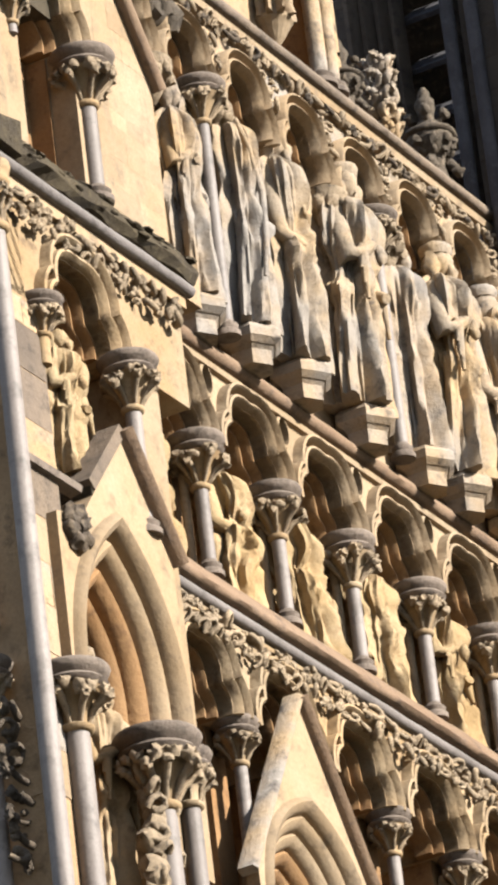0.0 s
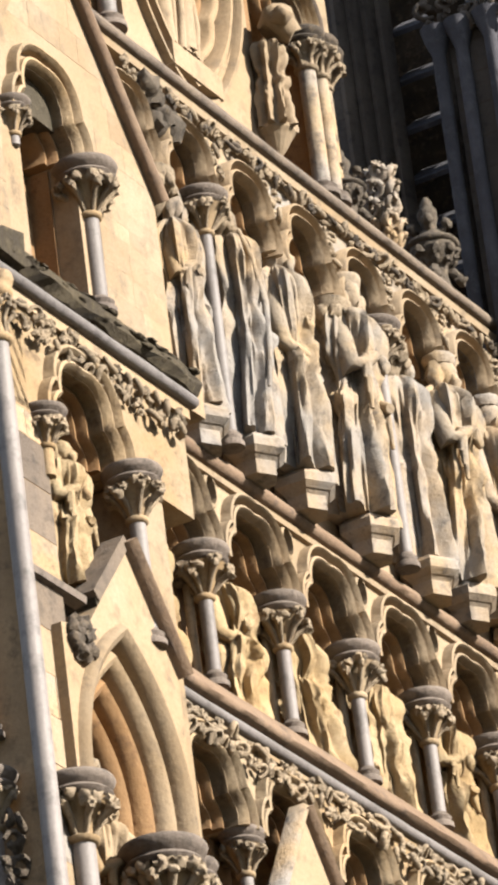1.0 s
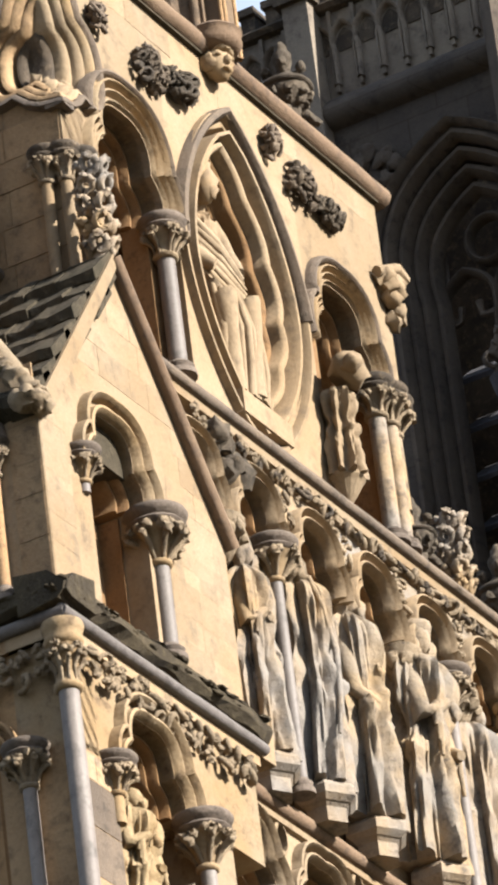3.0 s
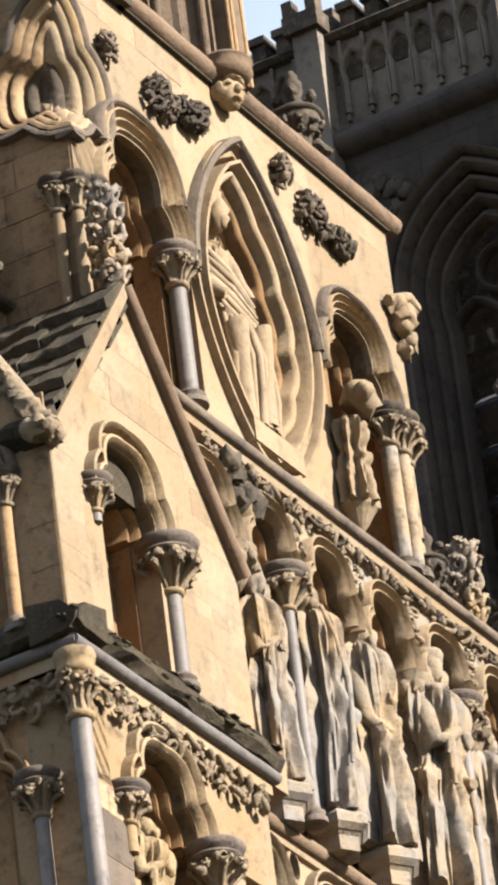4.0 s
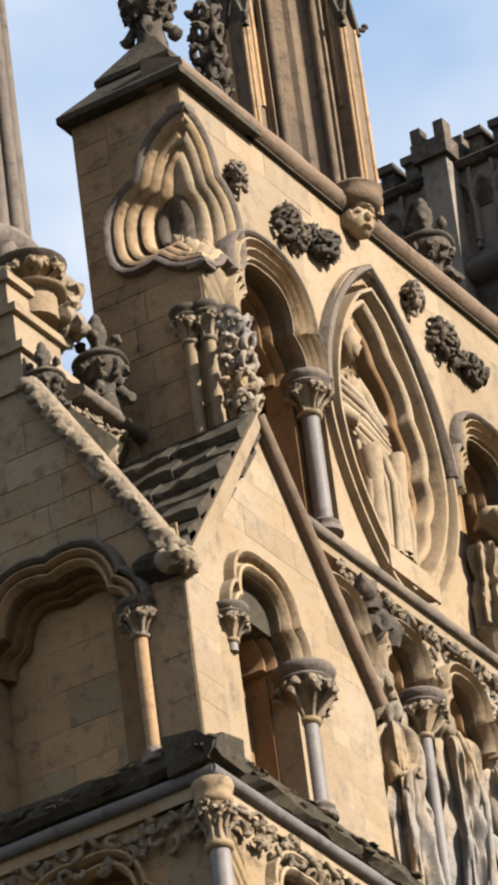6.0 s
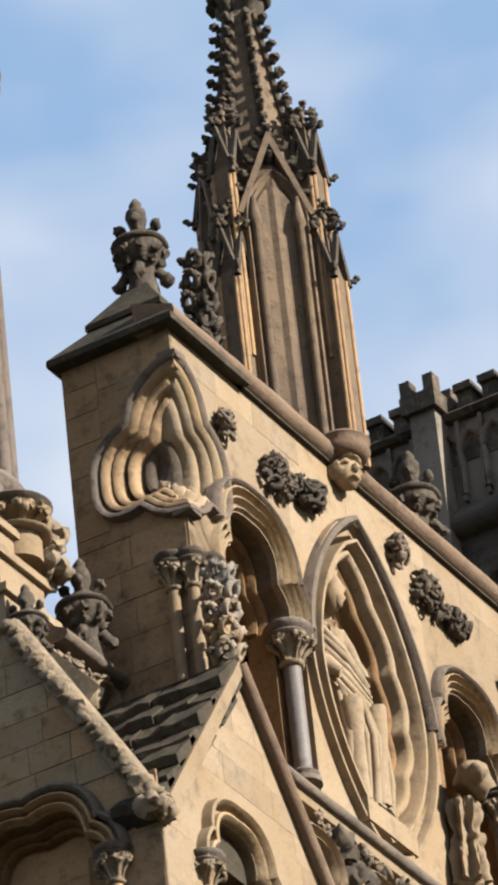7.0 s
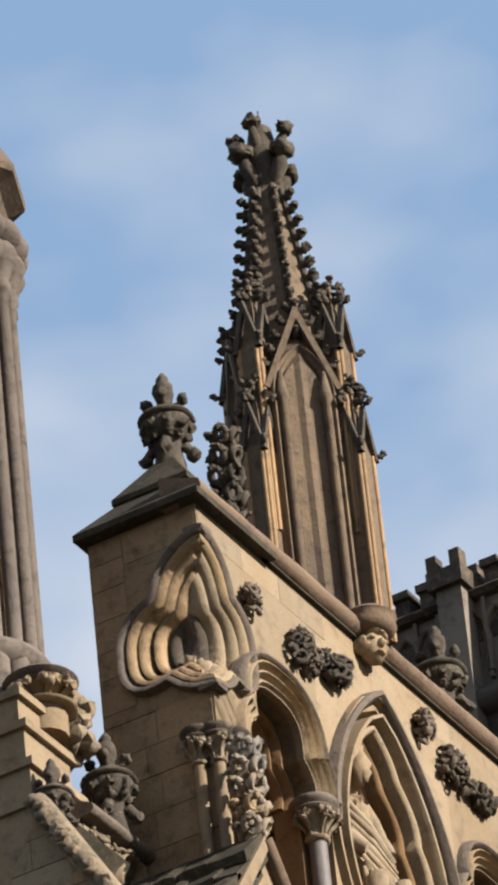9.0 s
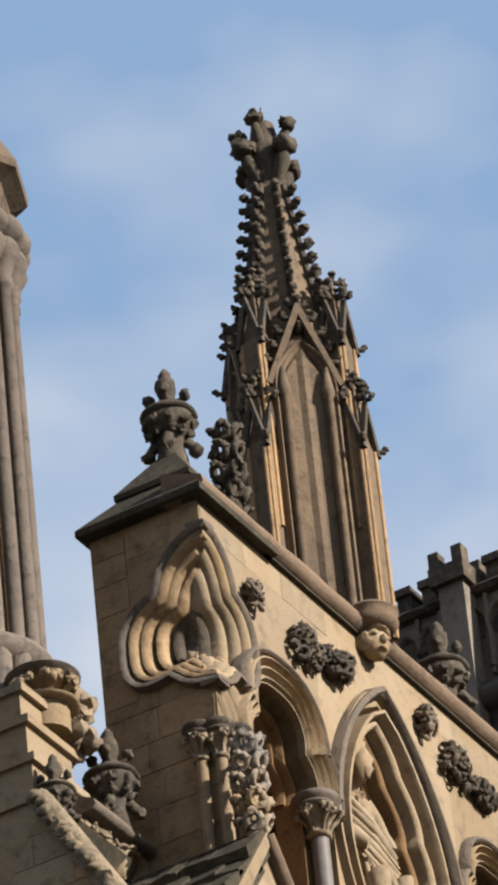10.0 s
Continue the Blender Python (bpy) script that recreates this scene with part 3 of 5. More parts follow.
string_course("trim_cornice", "dark weathered cornice over the statues", 2.0, 14, [
    ("drip", [(0.3, 30.28), (-0.17, 30.30), (-0.20, 30.34), (-0.18, 30.40), (-0.08, 30.46), (0.3, 30.50)], HOOD, 0.008),
    ("fillet", [(0.12, 30.16), (-0.14, 30.18), (-0.16, 30.24), (0.12, 30.26)], CREAM, 0.0)])
frieze = thing("carved_frieze", "deeply undercut stiff-leaf frieze below the string course", "frieze")
part("leaf_band", foliage(bmesh.new(), RNG, 2.9, 9.6, 23.60, 23.9, -0.06, 0.085), CARVED, frieze, smooth=True)
frieze = thing("carved_frieze", "weathered leaf frieze below the cornice", "frieze")
part("leaf_band", foliage(bmesh.new(), RNG, 3.2, 11.5, 29.94, 30.16, -0.14, 0.085), CARVED, frieze, smooth=True)
part("backing", box(bmesh.new(), 2.4, 14, -0.02, 0.1, 29.75, 30.28), CREAM, frieze)
part("dark_leaves", foliage(bmesh.new(), RNG, 3.4, 11.5, 29.9, 30.16, -0.17, 0.075, 2.6), CRUST_SHADE, frieze, "soot-blackened leaves", True)

# -- columns of the arcades
col = column("grey shaft with round abacus and leafy golden capital", 0.064, 1.3, 0.25, 0.5, Matrix.Translation((MID[0] - 0.12, 0.10, 25.70)), RNG, group="columns of the middle arcade")
for x in MID[1:]:
    copy_thing(col, pose(x - 0.12, 0.10, 25.70, 0, 0, RNG.uniform(0, 360)))
col = column("grey shaft with round abacus below the carved frieze", 0.06, 1.8, 0.2, 0.42, Matrix.Translation((X0, 0.10, 23.08)), RNG, group="columns of the lower arcade")
for k in range(1, 6):
    copy_thing(col, pose(X0 + PITCH * k, 0.10, 23.08, 0, 0, RNG.uniform(0, 360)))
# second, thin shaft against each pier
rod = thing("pier_shaft", "thin pale shaft against the arcade pier", "shaft", Matrix.Translation((MID[0] - 0.14, 0.25, 24.33)), "pier shafts")
part("shaft", lathe(bmesh.new(), [(0.042, 0), (0.042, 1.3)], n=10), CREAM, rod, smooth=True)
for x in MID[1:]:
    copy_thing(rod, Matrix.Translation((x - 0.14, 0.25, 24.33)))

# -- broken figures inside the middle arcade
for k in range(7):
    rng = random.Random(40 + k)
    bm = bmesh.new()
    figure(bm, rng, 1.5, 0.31, head=False, arm=k in (1, 4), depth=0.7)
    for v in bm.verts:
        q = v.co
        v.co = q + 0.07 * Vector((noise.noise(q * 4 + Vector((k * 7, 0, 0))), noise.noise(q * 4 + Vector((0, k * 5, 9))), noise.noise(q * 3)))
    ob = part("broken_statue", bm, OCHRE, smooth=True)
    ob.matrix_world = Matrix.Translation((X0 + PITCH * (k - 0.5) + 0.02, 0.36, 24.3))
    tagged(ob, "worn ochre remnant of a statue inside the arcade", "statue", "broken statues")

# -- statue tier: canopy arches, corbels, tall shafts, pedestals, statues
ARCH = 1.08
for k in range(-2, 7):
    cx = 5.28 + ARCH * k
    canopy = thing("canopy_arch", "small trefoil canopy with moulded rings over a statue", "canopy", group="statue canopies")
    p = trefoil(cx, 29.18, 0.36, 0.56)
    part("canopy_wall", spandrel(bmesh.new(), p, cx - ARCH / 2, cx + ARCH / 2, 29.98, -0.14, 0.12), STATUE_GOLD, canopy)
    archivolt(canopy, p, -0.18, 0.25, CREAM, CREAM, 0.17, 2, hood=False)
    part("leaf_band", foliage(bmesh.new(), RNG, cx - ARCH / 2 - 0.16, cx - ARCH / 2 + 0.16, 29.55, 29.9, -0.17, 0.075), CARVED, canopy, smooth=True)
    if (k + 2) % 3:
        corb = thing("corbel", "carved bracket hanging between canopy arches", "corbel", pose(cx - ARCH / 2, -0.1, 29.02), "canopy corbels")
        bm = lathe(bmesh.new(), [(0.03, -0.3), (0.1, -0.18), (0.16, -0.02), (0.2, 0.05), (0.2, 0.14), (0.1, 0.16)], n=12, wob=0.2)
        part("bracket", bm, CARVED, corb, smooth=True)
        bm = bmesh.new()
        for j in range(5):
            a = -math.pi * j / 4
            lump(bm, (0.16 * math.cos(a), 0.16 * math.sin(a), -0.02), (0.07, 0.07, 0.09), 0.6, 3, seed=RNG.uniform(0, 90))
        part("leaves", bm, CARVED, corb, smooth=True)
for k, x in enumerate((4.38, 7.62, 10.86)):
    column("tall slender grey shaft between the standing statues", 0.06, 2.5, 0.235, 0.42, Matrix.Translation((x, -0.2, 29.2)), RNG, True, group="tall shafts of the statue tier")
bm = bmesh.new()
for j in range(9):
    lump(bm, (RNG.uniform(-0.2, 0.25), RNG.uniform(-0.1, 0.1), RNG.uniform(-0.15, 0.3)), (0.14, 0.12, 0.14), 0.6, 3, seed=RNG.uniform(0, 90))
bb = part("carved_boss", bm, FINIAL, smooth=True)
bb.matrix_world = Matrix.Translation((3.75, -0.12, 29.75))
tagged(bb, "soot-dark carved beast head beside the gable", "carving")

PEDS = [(4.08, -0.05), (4.92, -0.13), (5.84, -0.13), (7.05, -0.13), (8.2, -0.13), (8.95, -0.13), (10.05, -0.13)]
for i, (x, y) in enumerate(PEDS):
    e = thing("pedestal", "chamfered grey stone statue base on the string course", "pedestal", pose(x, y, 26.6, 0, 0, 30), "statue pedestals")
    part("block", lathe(bmesh.new(), [(0.20, -0.02), (0.20, 0.12), (0.25, 0.17)], n=6), STATUE, e)
    part("cap", lathe(bmesh.new(), [(0.25, 0.16), (0.31, 0.21), (0.31, 0.29), (0.27, 0.34), (0.2, 0.36)], n=6), STATUE, e)
SPEC = [(4.08, -0.06, 2.3, 0.26, False, 26.95), (4.92, -0.12, 2.2, 0.31, False, 26.95), (5.84, -0.12, 2.55, 0.33, False, 26.95), (7.05, -0.12, 2.6, 0.39, True, 26.95),
        (8.2, -0.08, 2.3, 0.31, False, 26.95), (8.95, -0.12, 2.5, 0.38, True, 26.95), (10.05, -0.12, 2.5, 0.38, True, 26.95)]
WORDS = ["narrow robed statue worn smooth beside the gable", "headless draped statue in grey folded robe", "bearded robed statue with ochre and grey stone", "tall vested statue with long hanging folds",
         "slim cloaked statue behind a grey shaft", "robed statue with worn face and wide sleeves", "heavy cloaked statue of grey lichened stone"]
for i, (x, y, h, w, mit, z) in enumerate(SPEC):
    statue(WORDS[i], pose(x, y, z, 0, 0, RNG.uniform(-15, 15)), 100 + i, h, w, STATUE_GOLD if i in (2, 3, 5) else STATUE, group="standing statues", mitre=mit, head=i != 1, arm=i not in (1, 4), straps=i == 1)

# ---- gabled block standing before the wall ----
gab = thing("gabled_canopy", "cream stone gabled canopy block with trefoil niche", "buttress")
NX, NZ = 1.22, 28.32
nich = trefoil(NX, NZ, 0.46, 0.62)
GA, GL, GR, GZ0 = (1.55, 30.72), (0.0, 28.62), (3.08, 28.55), 26.9
part("side_wall", slab(bmesh.new(), [(GL[0], GZ0), (NX - 0.46, GZ0)] + nich + [(NX + 0.46, GZ0), (GR[0], GZ0), GR, GA, GL], -0.4, 0.05), CREAM, gab)
part("niche_back", box(bmesh.new(), 0.3, 3.05, 0.05, 0.5, 26.9, 28.6), NICHE, gab)
part("niche_head", box(bmesh.new(), 0.78, 2.3, 0.06, 0.5, 28.6, 29.2), NICHE, gab)
archivolt(gab, nich, -0.42, 0.35, GOLD, CREAM, 0.25, 2, hood=False)
part("jamb", box(bmesh.new(), NX + 0.44, NX + 0.62, -0.15, 0.05, 26.9, 28.3), NICHE, gab)
FY = 0.86   # middle of the front gable
fw = bmesh.new()
front_nich = trefoil(0.0, 28.32, 0.72, 0.6)
slab(fw, [(-1.26, 26.9), (-0.72, 26.9)] + front_nich + [(0.72, 26.9), (1.26, 26.9), (1.26, 28.62), (0.0, 30.82), (-1.26, 28.62)], 0.0, 0.3)
o = part("front_wall", fw, GREYSTONE, gab)
o.matrix_world = FRONT(0.004, FY)
o = part("front_back", box(bmesh.new(), -1.0, 1.0, 0.34, 0.6, 26.9, 28.98), BROWNSTONE, gab)
o.matrix_world = FRONT(0.0, FY)
hold = thing("front_arch", "trefoil arch with cusped mouldings on the shaded front", "arch", FRONT(-0.0, FY))
archivolt(hold, front_nich, -0.01, 0.2, BROWNSTONE, RING, 0.16, 2)
for u in (-0.78, 0.80):
    column("weathered brown shaft at the front niche", 0.06, 1.5, 0.17, 0.34, FRONT(-0.02, FY) @ Matrix.Translation((u, -0.02, 28.36)), RNG, ring_mat=CRUST_SHADE, cap_mat=CARVED, shaft_mat=BROWNSTONE, group="front niche shafts")
# roofs of both gables in courses of stone slate
roof = thing("gable_roof", "stepped stone slates dark with moss on the gables", "roof")
for k in range(7):
    t0, t1 = k / 7, (k + 1) / 7
    xa, za = GL[0] + (GA[0] - GL[0]) * t0, GL[1] + (GA[1] - GL[1]) * t0
    xb, zb = GL[0] + (GA[0] - GL[0]) * t1, GL[1] + (GA[1] - GL[1]) * t1
    bm = slates(bmesh.new(), [(xa - 0.14, za + 0.03), (xb - 0.02, zb + 0.05), (xb + 0.14, zb - 0.06), (xa + 0.05, za - 0.16), (xa - 0.12, za - 0.06)], -0.45, 0.0 if k < 2 else 0.84, 50 + k)
    part("slate_course", bm, SLATE, roof)
    xr0, zr0 = GR[0] + (GA[0] - GR[0]) * t0, GR[1] + (GA[1] - GR[1]) * t0
    xr1, zr1 = GR[0] + (GA[0] - GR[0]) * t1, GR[1] + (GA[1] - GR[1]) * t1
    part("slate_course", slab(bmesh.new(), [(xr0 + 0.05, zr0), (xr1, zr1 + 0.02), (xr1 - 0.1, zr1), (xr0 - 0.03, zr0 - 0.08)], -0.34, 0.6), SLATE, roof)
part("verge", slab(bmesh.new(), [(GL[0] - 0.05, GL[1] - 0.02), (GL[0] + 0.12, GL[1] - 0.10), (GA[0], GA[1] - 0.12), (GA[0] - 0.02, GA[1] + 0.03)], -0.475, -0.39), CREAM, roof, "ragged pale stone verge")
part("roof_core", slab(bmesh.new(), [(GL[0] + 0.12, GL[1]), (GR[0] - 0.12, GR[1]), (GA[0], GA[1] - 0.12)], -0.3, 0.02), SLATE, roof)
for k in range(6):
    t0, t1 = k / 6, (k + 1) / 6
    o = part("slate_course", slab(bmesh.new(), [(-1.28 + 1.28 * t0, 28.62 + 2.2 * t0), (-1.28 + 1.28 * t1, 28.66 + 2.2 * t1), (-1.16 + 1.28 * t1, 28.62 + 2.2 * t1), (-1.2 + 1.28 * t0, 28.55 + 2.2 * t0)], 0.05, 1.4), SLATE, roof)
    o.matrix_world = FRONT(0.0, FY)
# copings on the rakes
cop = thing("gable_coping", "brown coping stones along the gable edges", "coping")
part("rake", sweep(bmesh.new(), [GA, (GR[0] + 0.04, GR[1] - 0.05)], [(-0.02, -0.36), (-0.05, -0.47), (0.0, -0.52), (0.07, -0.5), (0.12, -0.36)]), RAIL, cop, smooth=True)
o = part("rake", sweep(bmesh.new(), [(0.0, 30.86), (1.30, 28.56)], [(-0.08, 0.02), (-0.1, -0.06), (0.0, -0.12), (0.08, -0.08), (0.1, 0.02)]), CARVED, cop, smooth=True)
o.matrix_world = FRONT(0.0, FY)
bm = bmesh.new()
for j in range(26):
    t = j / 25
    lump(bm, (1.30 * t + RNG.uniform(-0.03, 0.03), -0.10, 30.86 - 2.3 * t - 0.03), (0.07, 0.06, 0.06), 0.7, 3, seed=RNG.uniform(0, 90))
for j in range(10):
    lump(bm, (1.27 + RNG.uniform(-0.12, 0.1), -0.1 + RNG.uniform(-0.1, 0.1), 28.66 + RNG.uniform(-0.12, 0.14)), (0.1, 0.1, 0.09), 0.7, 3, seed=RNG.uniform(0, 90))
o = part("leaf_edge", bm, CARVED, cop, "crumbling leafy edge", True)
o.matrix_world = FRONT(0.0, FY)
column("thick pale capital and grey shaft in the gable niche", 0.075, 1.4, 0.27, 0.52, Matrix.Translation((NX + 0.60, -0.42, 28.30)), RNG, group="gable niche shafts")
column("stub of a capital at the gable niche", 0.05, 0.42, 0.17, 0.34, Matrix.Translation((NX - 0.55, -0.40, 28.44)), RNG, base=False, group="gable niche shafts")
leaf_finial("pierced leaf finial rising from the gable tip", pose(1.55, -0.35, 30.7), 3, 1.15, mat=STATUE)

# the mossy ledge and its grey roll, turning the corner
def ledge_profile(s):
    return [(s + 0.3, 26.62), (s - 0.10, 26.66), (s - 0.16, 26.72), (s - 0.15, 26.80), (s - 0.04, 26.93), (s + 0.3, 26.98)]


ledge = thing("ledge", "mossy black drip ledge with grey roll moulding", "ledge")
part("drip", run(bmesh.new(), ledge_profile(-0.4), -0.18, 3.26, 0.045), MOSS, ledge)
part("roll_moulding", run(bmesh.new(), roll(-0.475, 26.57, 0.06), -0.12, 3.2, 0.004), GREYROLL, ledge, "grey roll moulding", True)
part("bed", box(bmesh.new(), -0.06, 3.15, -0.45, 0.1, 26.4, 26.64), CREAM, ledge)
o = part("drip", run(bmesh.new(), ledge_profile(0.0), -3.2, 0.58, 0.045), MOSS, ledge)
o.matrix_world = FRONT(0.0, 0.0)
o = part("roll_moulding", run(bmesh.new(), roll(-0.075, 26.57, 0.06), -3.2, 0.5, 0.004), GREYROLL, ledge, "grey roll moulding", True)
o.matrix_world = FRONT(0.0, 0.0)
o = part("bed", box(bmesh.new(), -3.2, 0.44, -0.05, 0.3, 26.4, 26.64), GREYSTONE, ledge)
o.matrix_world = FRONT(0.0, 0.0)
part("end_stone", box(bmesh.new(), 3.12, 3.5, -0.42, 0.1, 26.55, 26.86), CREAM, ledge, "pale worn end block")

# ---- middle storey of the block ----
blk = thing("buttress_block", "cream and grey stone buttress storey below the ledge", "buttress")
BX = 1.28
bn = trefoil(BX, 25.45, 0.5, 0.62)
part("spandrel", spandrel(bmesh.new(), bn, 0.0, 3.1, 26.42, -0.4, 0.1), GOLD, blk)
archivolt(blk, bn, -0.42, 0.35, GOLD, GOLD, 0.25, 2, hood=False)
part("corner_pier", box(bmesh.new(), 0.0, 0.62, -0.4, 0.3, 21, 25.45), GREYSTONE, blk)
part("right_pier", box(bmesh.new(), 2.1, 2.62, -0.36, 0.3, 21, 25.45), CREAM, blk)
part("right_return", box(bmesh.new(), 2.62, 3.1, -0.1, 0.3, 24.2, 26.4), GOLD, blk)
part("niche_back", box(bmesh.new(), 0.3, 3.0, 0.2, 0.5, 20, 26.4), NICHE, blk)
bf = bmesh.new()
fn = trefoil(0.0, 25.45, 0.62, 0.62)
slab(bf, [(-1.26, 25.45)] + fn + [(1.26, 25.45), (1.26, 26.42), (-1.26, 26.42)], 0.0, 0.4)
o = part("front_spandrel", bf, BROWNSTONE, blk)
o.matrix_world = FRONT(0.004, FY)
o = part("front_pier", box(bmesh.new(), 0.72, 1.255, 0.0, 0.3, 18, 25.45), GREYSTONE, blk)
o.matrix_world = FRONT(0.006, FY)
o = part("front_pier", box(bmesh.new(), -1.26, -0.72, 0.0, 0.3, 18, 25.45), GREYSTONE, blk)
o.matrix_world = FRONT(0.006, FY)
o = part("front_back", box(bmesh.new(), -1.2, 1.2, 0.45, 0.6, 18, 26.4), BROWNSTONE, blk)
o.matrix_world = FRONT(0.0, FY)
hold = thing("front_arch", "lower trefoil arch on the shaded front", "arch", FRONT(0.0, FY))
archivolt(hold, fn, -0.01, 0.2, BROWNSTONE, BROWNSTONE, 0.2, 2, hood=False)
column("weathered shaft and capital on the shaded front", 0.06, 3.0, 0.2, 0.4, FRONT(-0.08, FY) @ Matrix.Translation((0.86, 0, 25.5)), RNG, ring_mat=RING, cap_mat=CARVED, group="front niche shafts")
frieze = thing("carved_frieze", "curling leaf frieze on the buttress side", "frieze")
part("leaf_band", foliage(bmesh.new(), RNG, 0.25, 3.0, 26.1, 26.42, -0.44, 0.095), CARVED, frieze, smooth=True)
frieze = thing("carved_frieze", "curling leaf frieze on the shaded front", "frieze")
o = part("leaf_band", foliage(bmesh.new(), RNG, -1.0, 1.15, 26.02, 26.4, -0.03, 0.085), CARVED, frieze, smooth=True)
o.matrix_world = FRONT(0.0, FY)
column("long grey corner shaft with leafy capital", 0.085, 6.5, 0.17, 0.62, Matrix.Translation((-0.13, -0.48, 26.42)), RNG, ring_mat=GOLD)
column("grey shaft and golden capital in the buttress niche", 0.07, 1.6, 0.25, 0.5, Matrix.Translation((1.98, -0.44, 25.47)), RNG, group="buttress niche shafts")
column("leafy capital at the buttress niche", 0.06, 0.6, 0.2, 0.36, Matrix.Translation((0.62, -0.40, 25.52)), RNG, base=False, group="buttress niche shafts", shaft_mat=GOLD)
statue("small worn ochre statue in the buttress niche", pose(1.22, -0.15, 24.15), 31, 1.45, 0.27, OCHRE)
string_course("trim_band", "thin brown band on the corner pier", -0.03, 0.9, [("band", [(-0.35, 23.84), (-0.46, 23.86), (-0.47, 23.92), (-0.35, 23.96)], RING, 0.0)])

# ---- gabled arch low on the block ----
low = thing("gabled_arch", "steep stone gable over a deep pointed arch", "canopy")
bgp = lancet(1.30, 22.15, 0.86, 1.62)
part("gable_wall", slab(bmesh.new(), [(0.36, 22.15)] + bgp + [(2.26, 22.15), (2.26, 23.72), (1.62, 24.60), (0.80, 23.62), (0.36, 23.5)], -0.5, -0.2), CREAM, low)
for j in range(4):
    q = lancet(1.30, 22.15, 0.86 - 0.13 * j, 1.62 - 0.2 * j)
    part("arch_order", sweep(bmesh.new(), q, [(-0.12, -0.28 + 0.13 * j), (-0.12, -0.48 + 0.13 * j), (-0.08, -0.56 + 0.13 * j), (-0.03, -0.59 + 0.13 * j), (0.03, -0.54 + 0.13 * j), (0.04, -0.28 + 0.13 * j)]), NICHE if j > 1 else CREAM, low, smooth=True)
part("coping", sweep(bmesh.new(), [(1.60, 24.66), (2.32, 23.68)], [(-0.06, -0.3), (-0.06, -0.56), (0.0, -0.62), (0.06, -0.56), (0.06, -0.3)]), RAIL, low, smooth=True)
# left coping takes a darker stone, painting in its shaded side
part("coping", sweep(bmesh.new(), [(0.98, 23.94), (1.60, 24.66)], [(-0.05, -0.3), (-0.05, -0.52), (0.06, -0.52), (0.06, -0.3)]), HOOD, low)
part("top_slab", slab(bmesh.new(), [(0.98, 23.94), (1.6, 24.66), (1.6, 24.60), (1.0, 23.86)], -0.5, 0.1), SLATE, low)
bm = bmesh.new()
for j in range(9):
    a = j * 0.7
    lump(bm, (0.13 * math.cos(a) * (j > 0), -0.06, 0.13 * math.sin(a) * (j > 0)), (0.075, 0.09, 0.075), 0.6, 3, seed=j * 3.1)
bo = part("carved_boss", bm, CRUST_SHADE, smooth=True)
bo.matrix_world = Matrix.Translation((0.62, -0.46, 23.42))
tagged(bo, "dark leafy boss on the corner pier", "carving")
column("broad weathered capital under the pointed arch", 0.1, 2.6, 0.35, 0.66, Matrix.Translation((1.62, -0.50, 21.93)), RNG, ring_mat=RING, group="low arch columns")
column("grey shaft beside the broad capital", 0.085, 2.6, 0.22, 0.5, Matrix.Translation((2.22, -0.42, 22.0)), RNG, ring_mat=RING, group="low arch columns")
column("corner capital and pale shaft of the pointed arch", 0.1, 2.6, 0.30, 0.55, Matrix.Translation((0.38, -0.46, 22.12)), RNG, ring_mat=RING, group="low arch columns")
column("column at the shaded corner", 0.08, 2.6, 0.24, 0.5, Matrix.Translation((-0.12, 0.05, 22.17)), RNG, ring_mat=RING, group="low arch columns")
bm = foliage(bmesh.new(), RNG, 1.3, 1.75, 20.6, 21.7, -0.5, 0.1)
for z in range(12):
    lump(bm, (1.5 + RNG.uniform(-0.1, 0.1), -0.45, 20.4 + z * 0.12), (0.13, 0.1, 0.12), 0.6, 3, seed=z * 7.7)
tagged(part("leaf_carving", bm, CARVED, smooth=True), "undercut leaf carving beside the shafts", "carving")
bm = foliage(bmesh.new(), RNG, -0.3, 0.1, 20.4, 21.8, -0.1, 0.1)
tagged(part("leaf_carving", bm, CRUST_SHADE, smooth=True), "dark leaf carving on the shaded side", "carving")
bm = bmesh.new()
for j in range(8):
    lump(bm, (0.98 + RNG.uniform(-0.08, 0.08), -0.2, 22.25 + 0.1 * j), (0.12, 0.1, 0.1), 0.6, 3, seed=j * 5.7)
tagged(part("leaf_carving", bm, CARVED, smooth=True), "worn leafy carving inside the arch", "carving")
statue("shadowed figure inside the pointed arch", pose(1.5, 0.0, 20.6), 77, 2.0, 0.3, GOLD)

# gable over the lower arcade
low = thing("gabled_arch", "pale gable over a moulded arch in the lower arcade", "canopy")
ga = lancet(4.94, 21.2, 0.90, 1.30, 0.2)
part("gable_wall", slab(bmesh.new(), [(3.90, 21.2)] + ga + [(6.12, 21.2), (6.12, 21.75), (5.02, 23.42), (3.90, 21.75)], -0.12, 0.0), CREAM, low)
for j in range(6):
    q = lancet(4.94, 21.2, 0.90 - 0.11 * j, 1.30 - 0.13 * j, 0.2)
    part("arch_order", sweep(bmesh.new(), q, [(-0.10, 0.02 + 0.10 * j), (-0.10, -0.06 + 0.10 * j), (-0.06, -0.15 + 0.10 * j), (0.0, -0.18 + 0.10 * j), (0.05, -0.13 + 0.10 * j), (0.06, 0.02 + 0.10 * j)]), NICHE if j > 2 else CREAM, low, smooth=True)
part("coping", sweep(bmesh.new(), [(5.02, 23.50), (6.28, 21.54)], [(-0.05, 0.0), (-0.05, -0.17), (0.0, -0.22), (0.06, -0.17), (0.06, 0.0)]), RAIL, low, smooth=True)
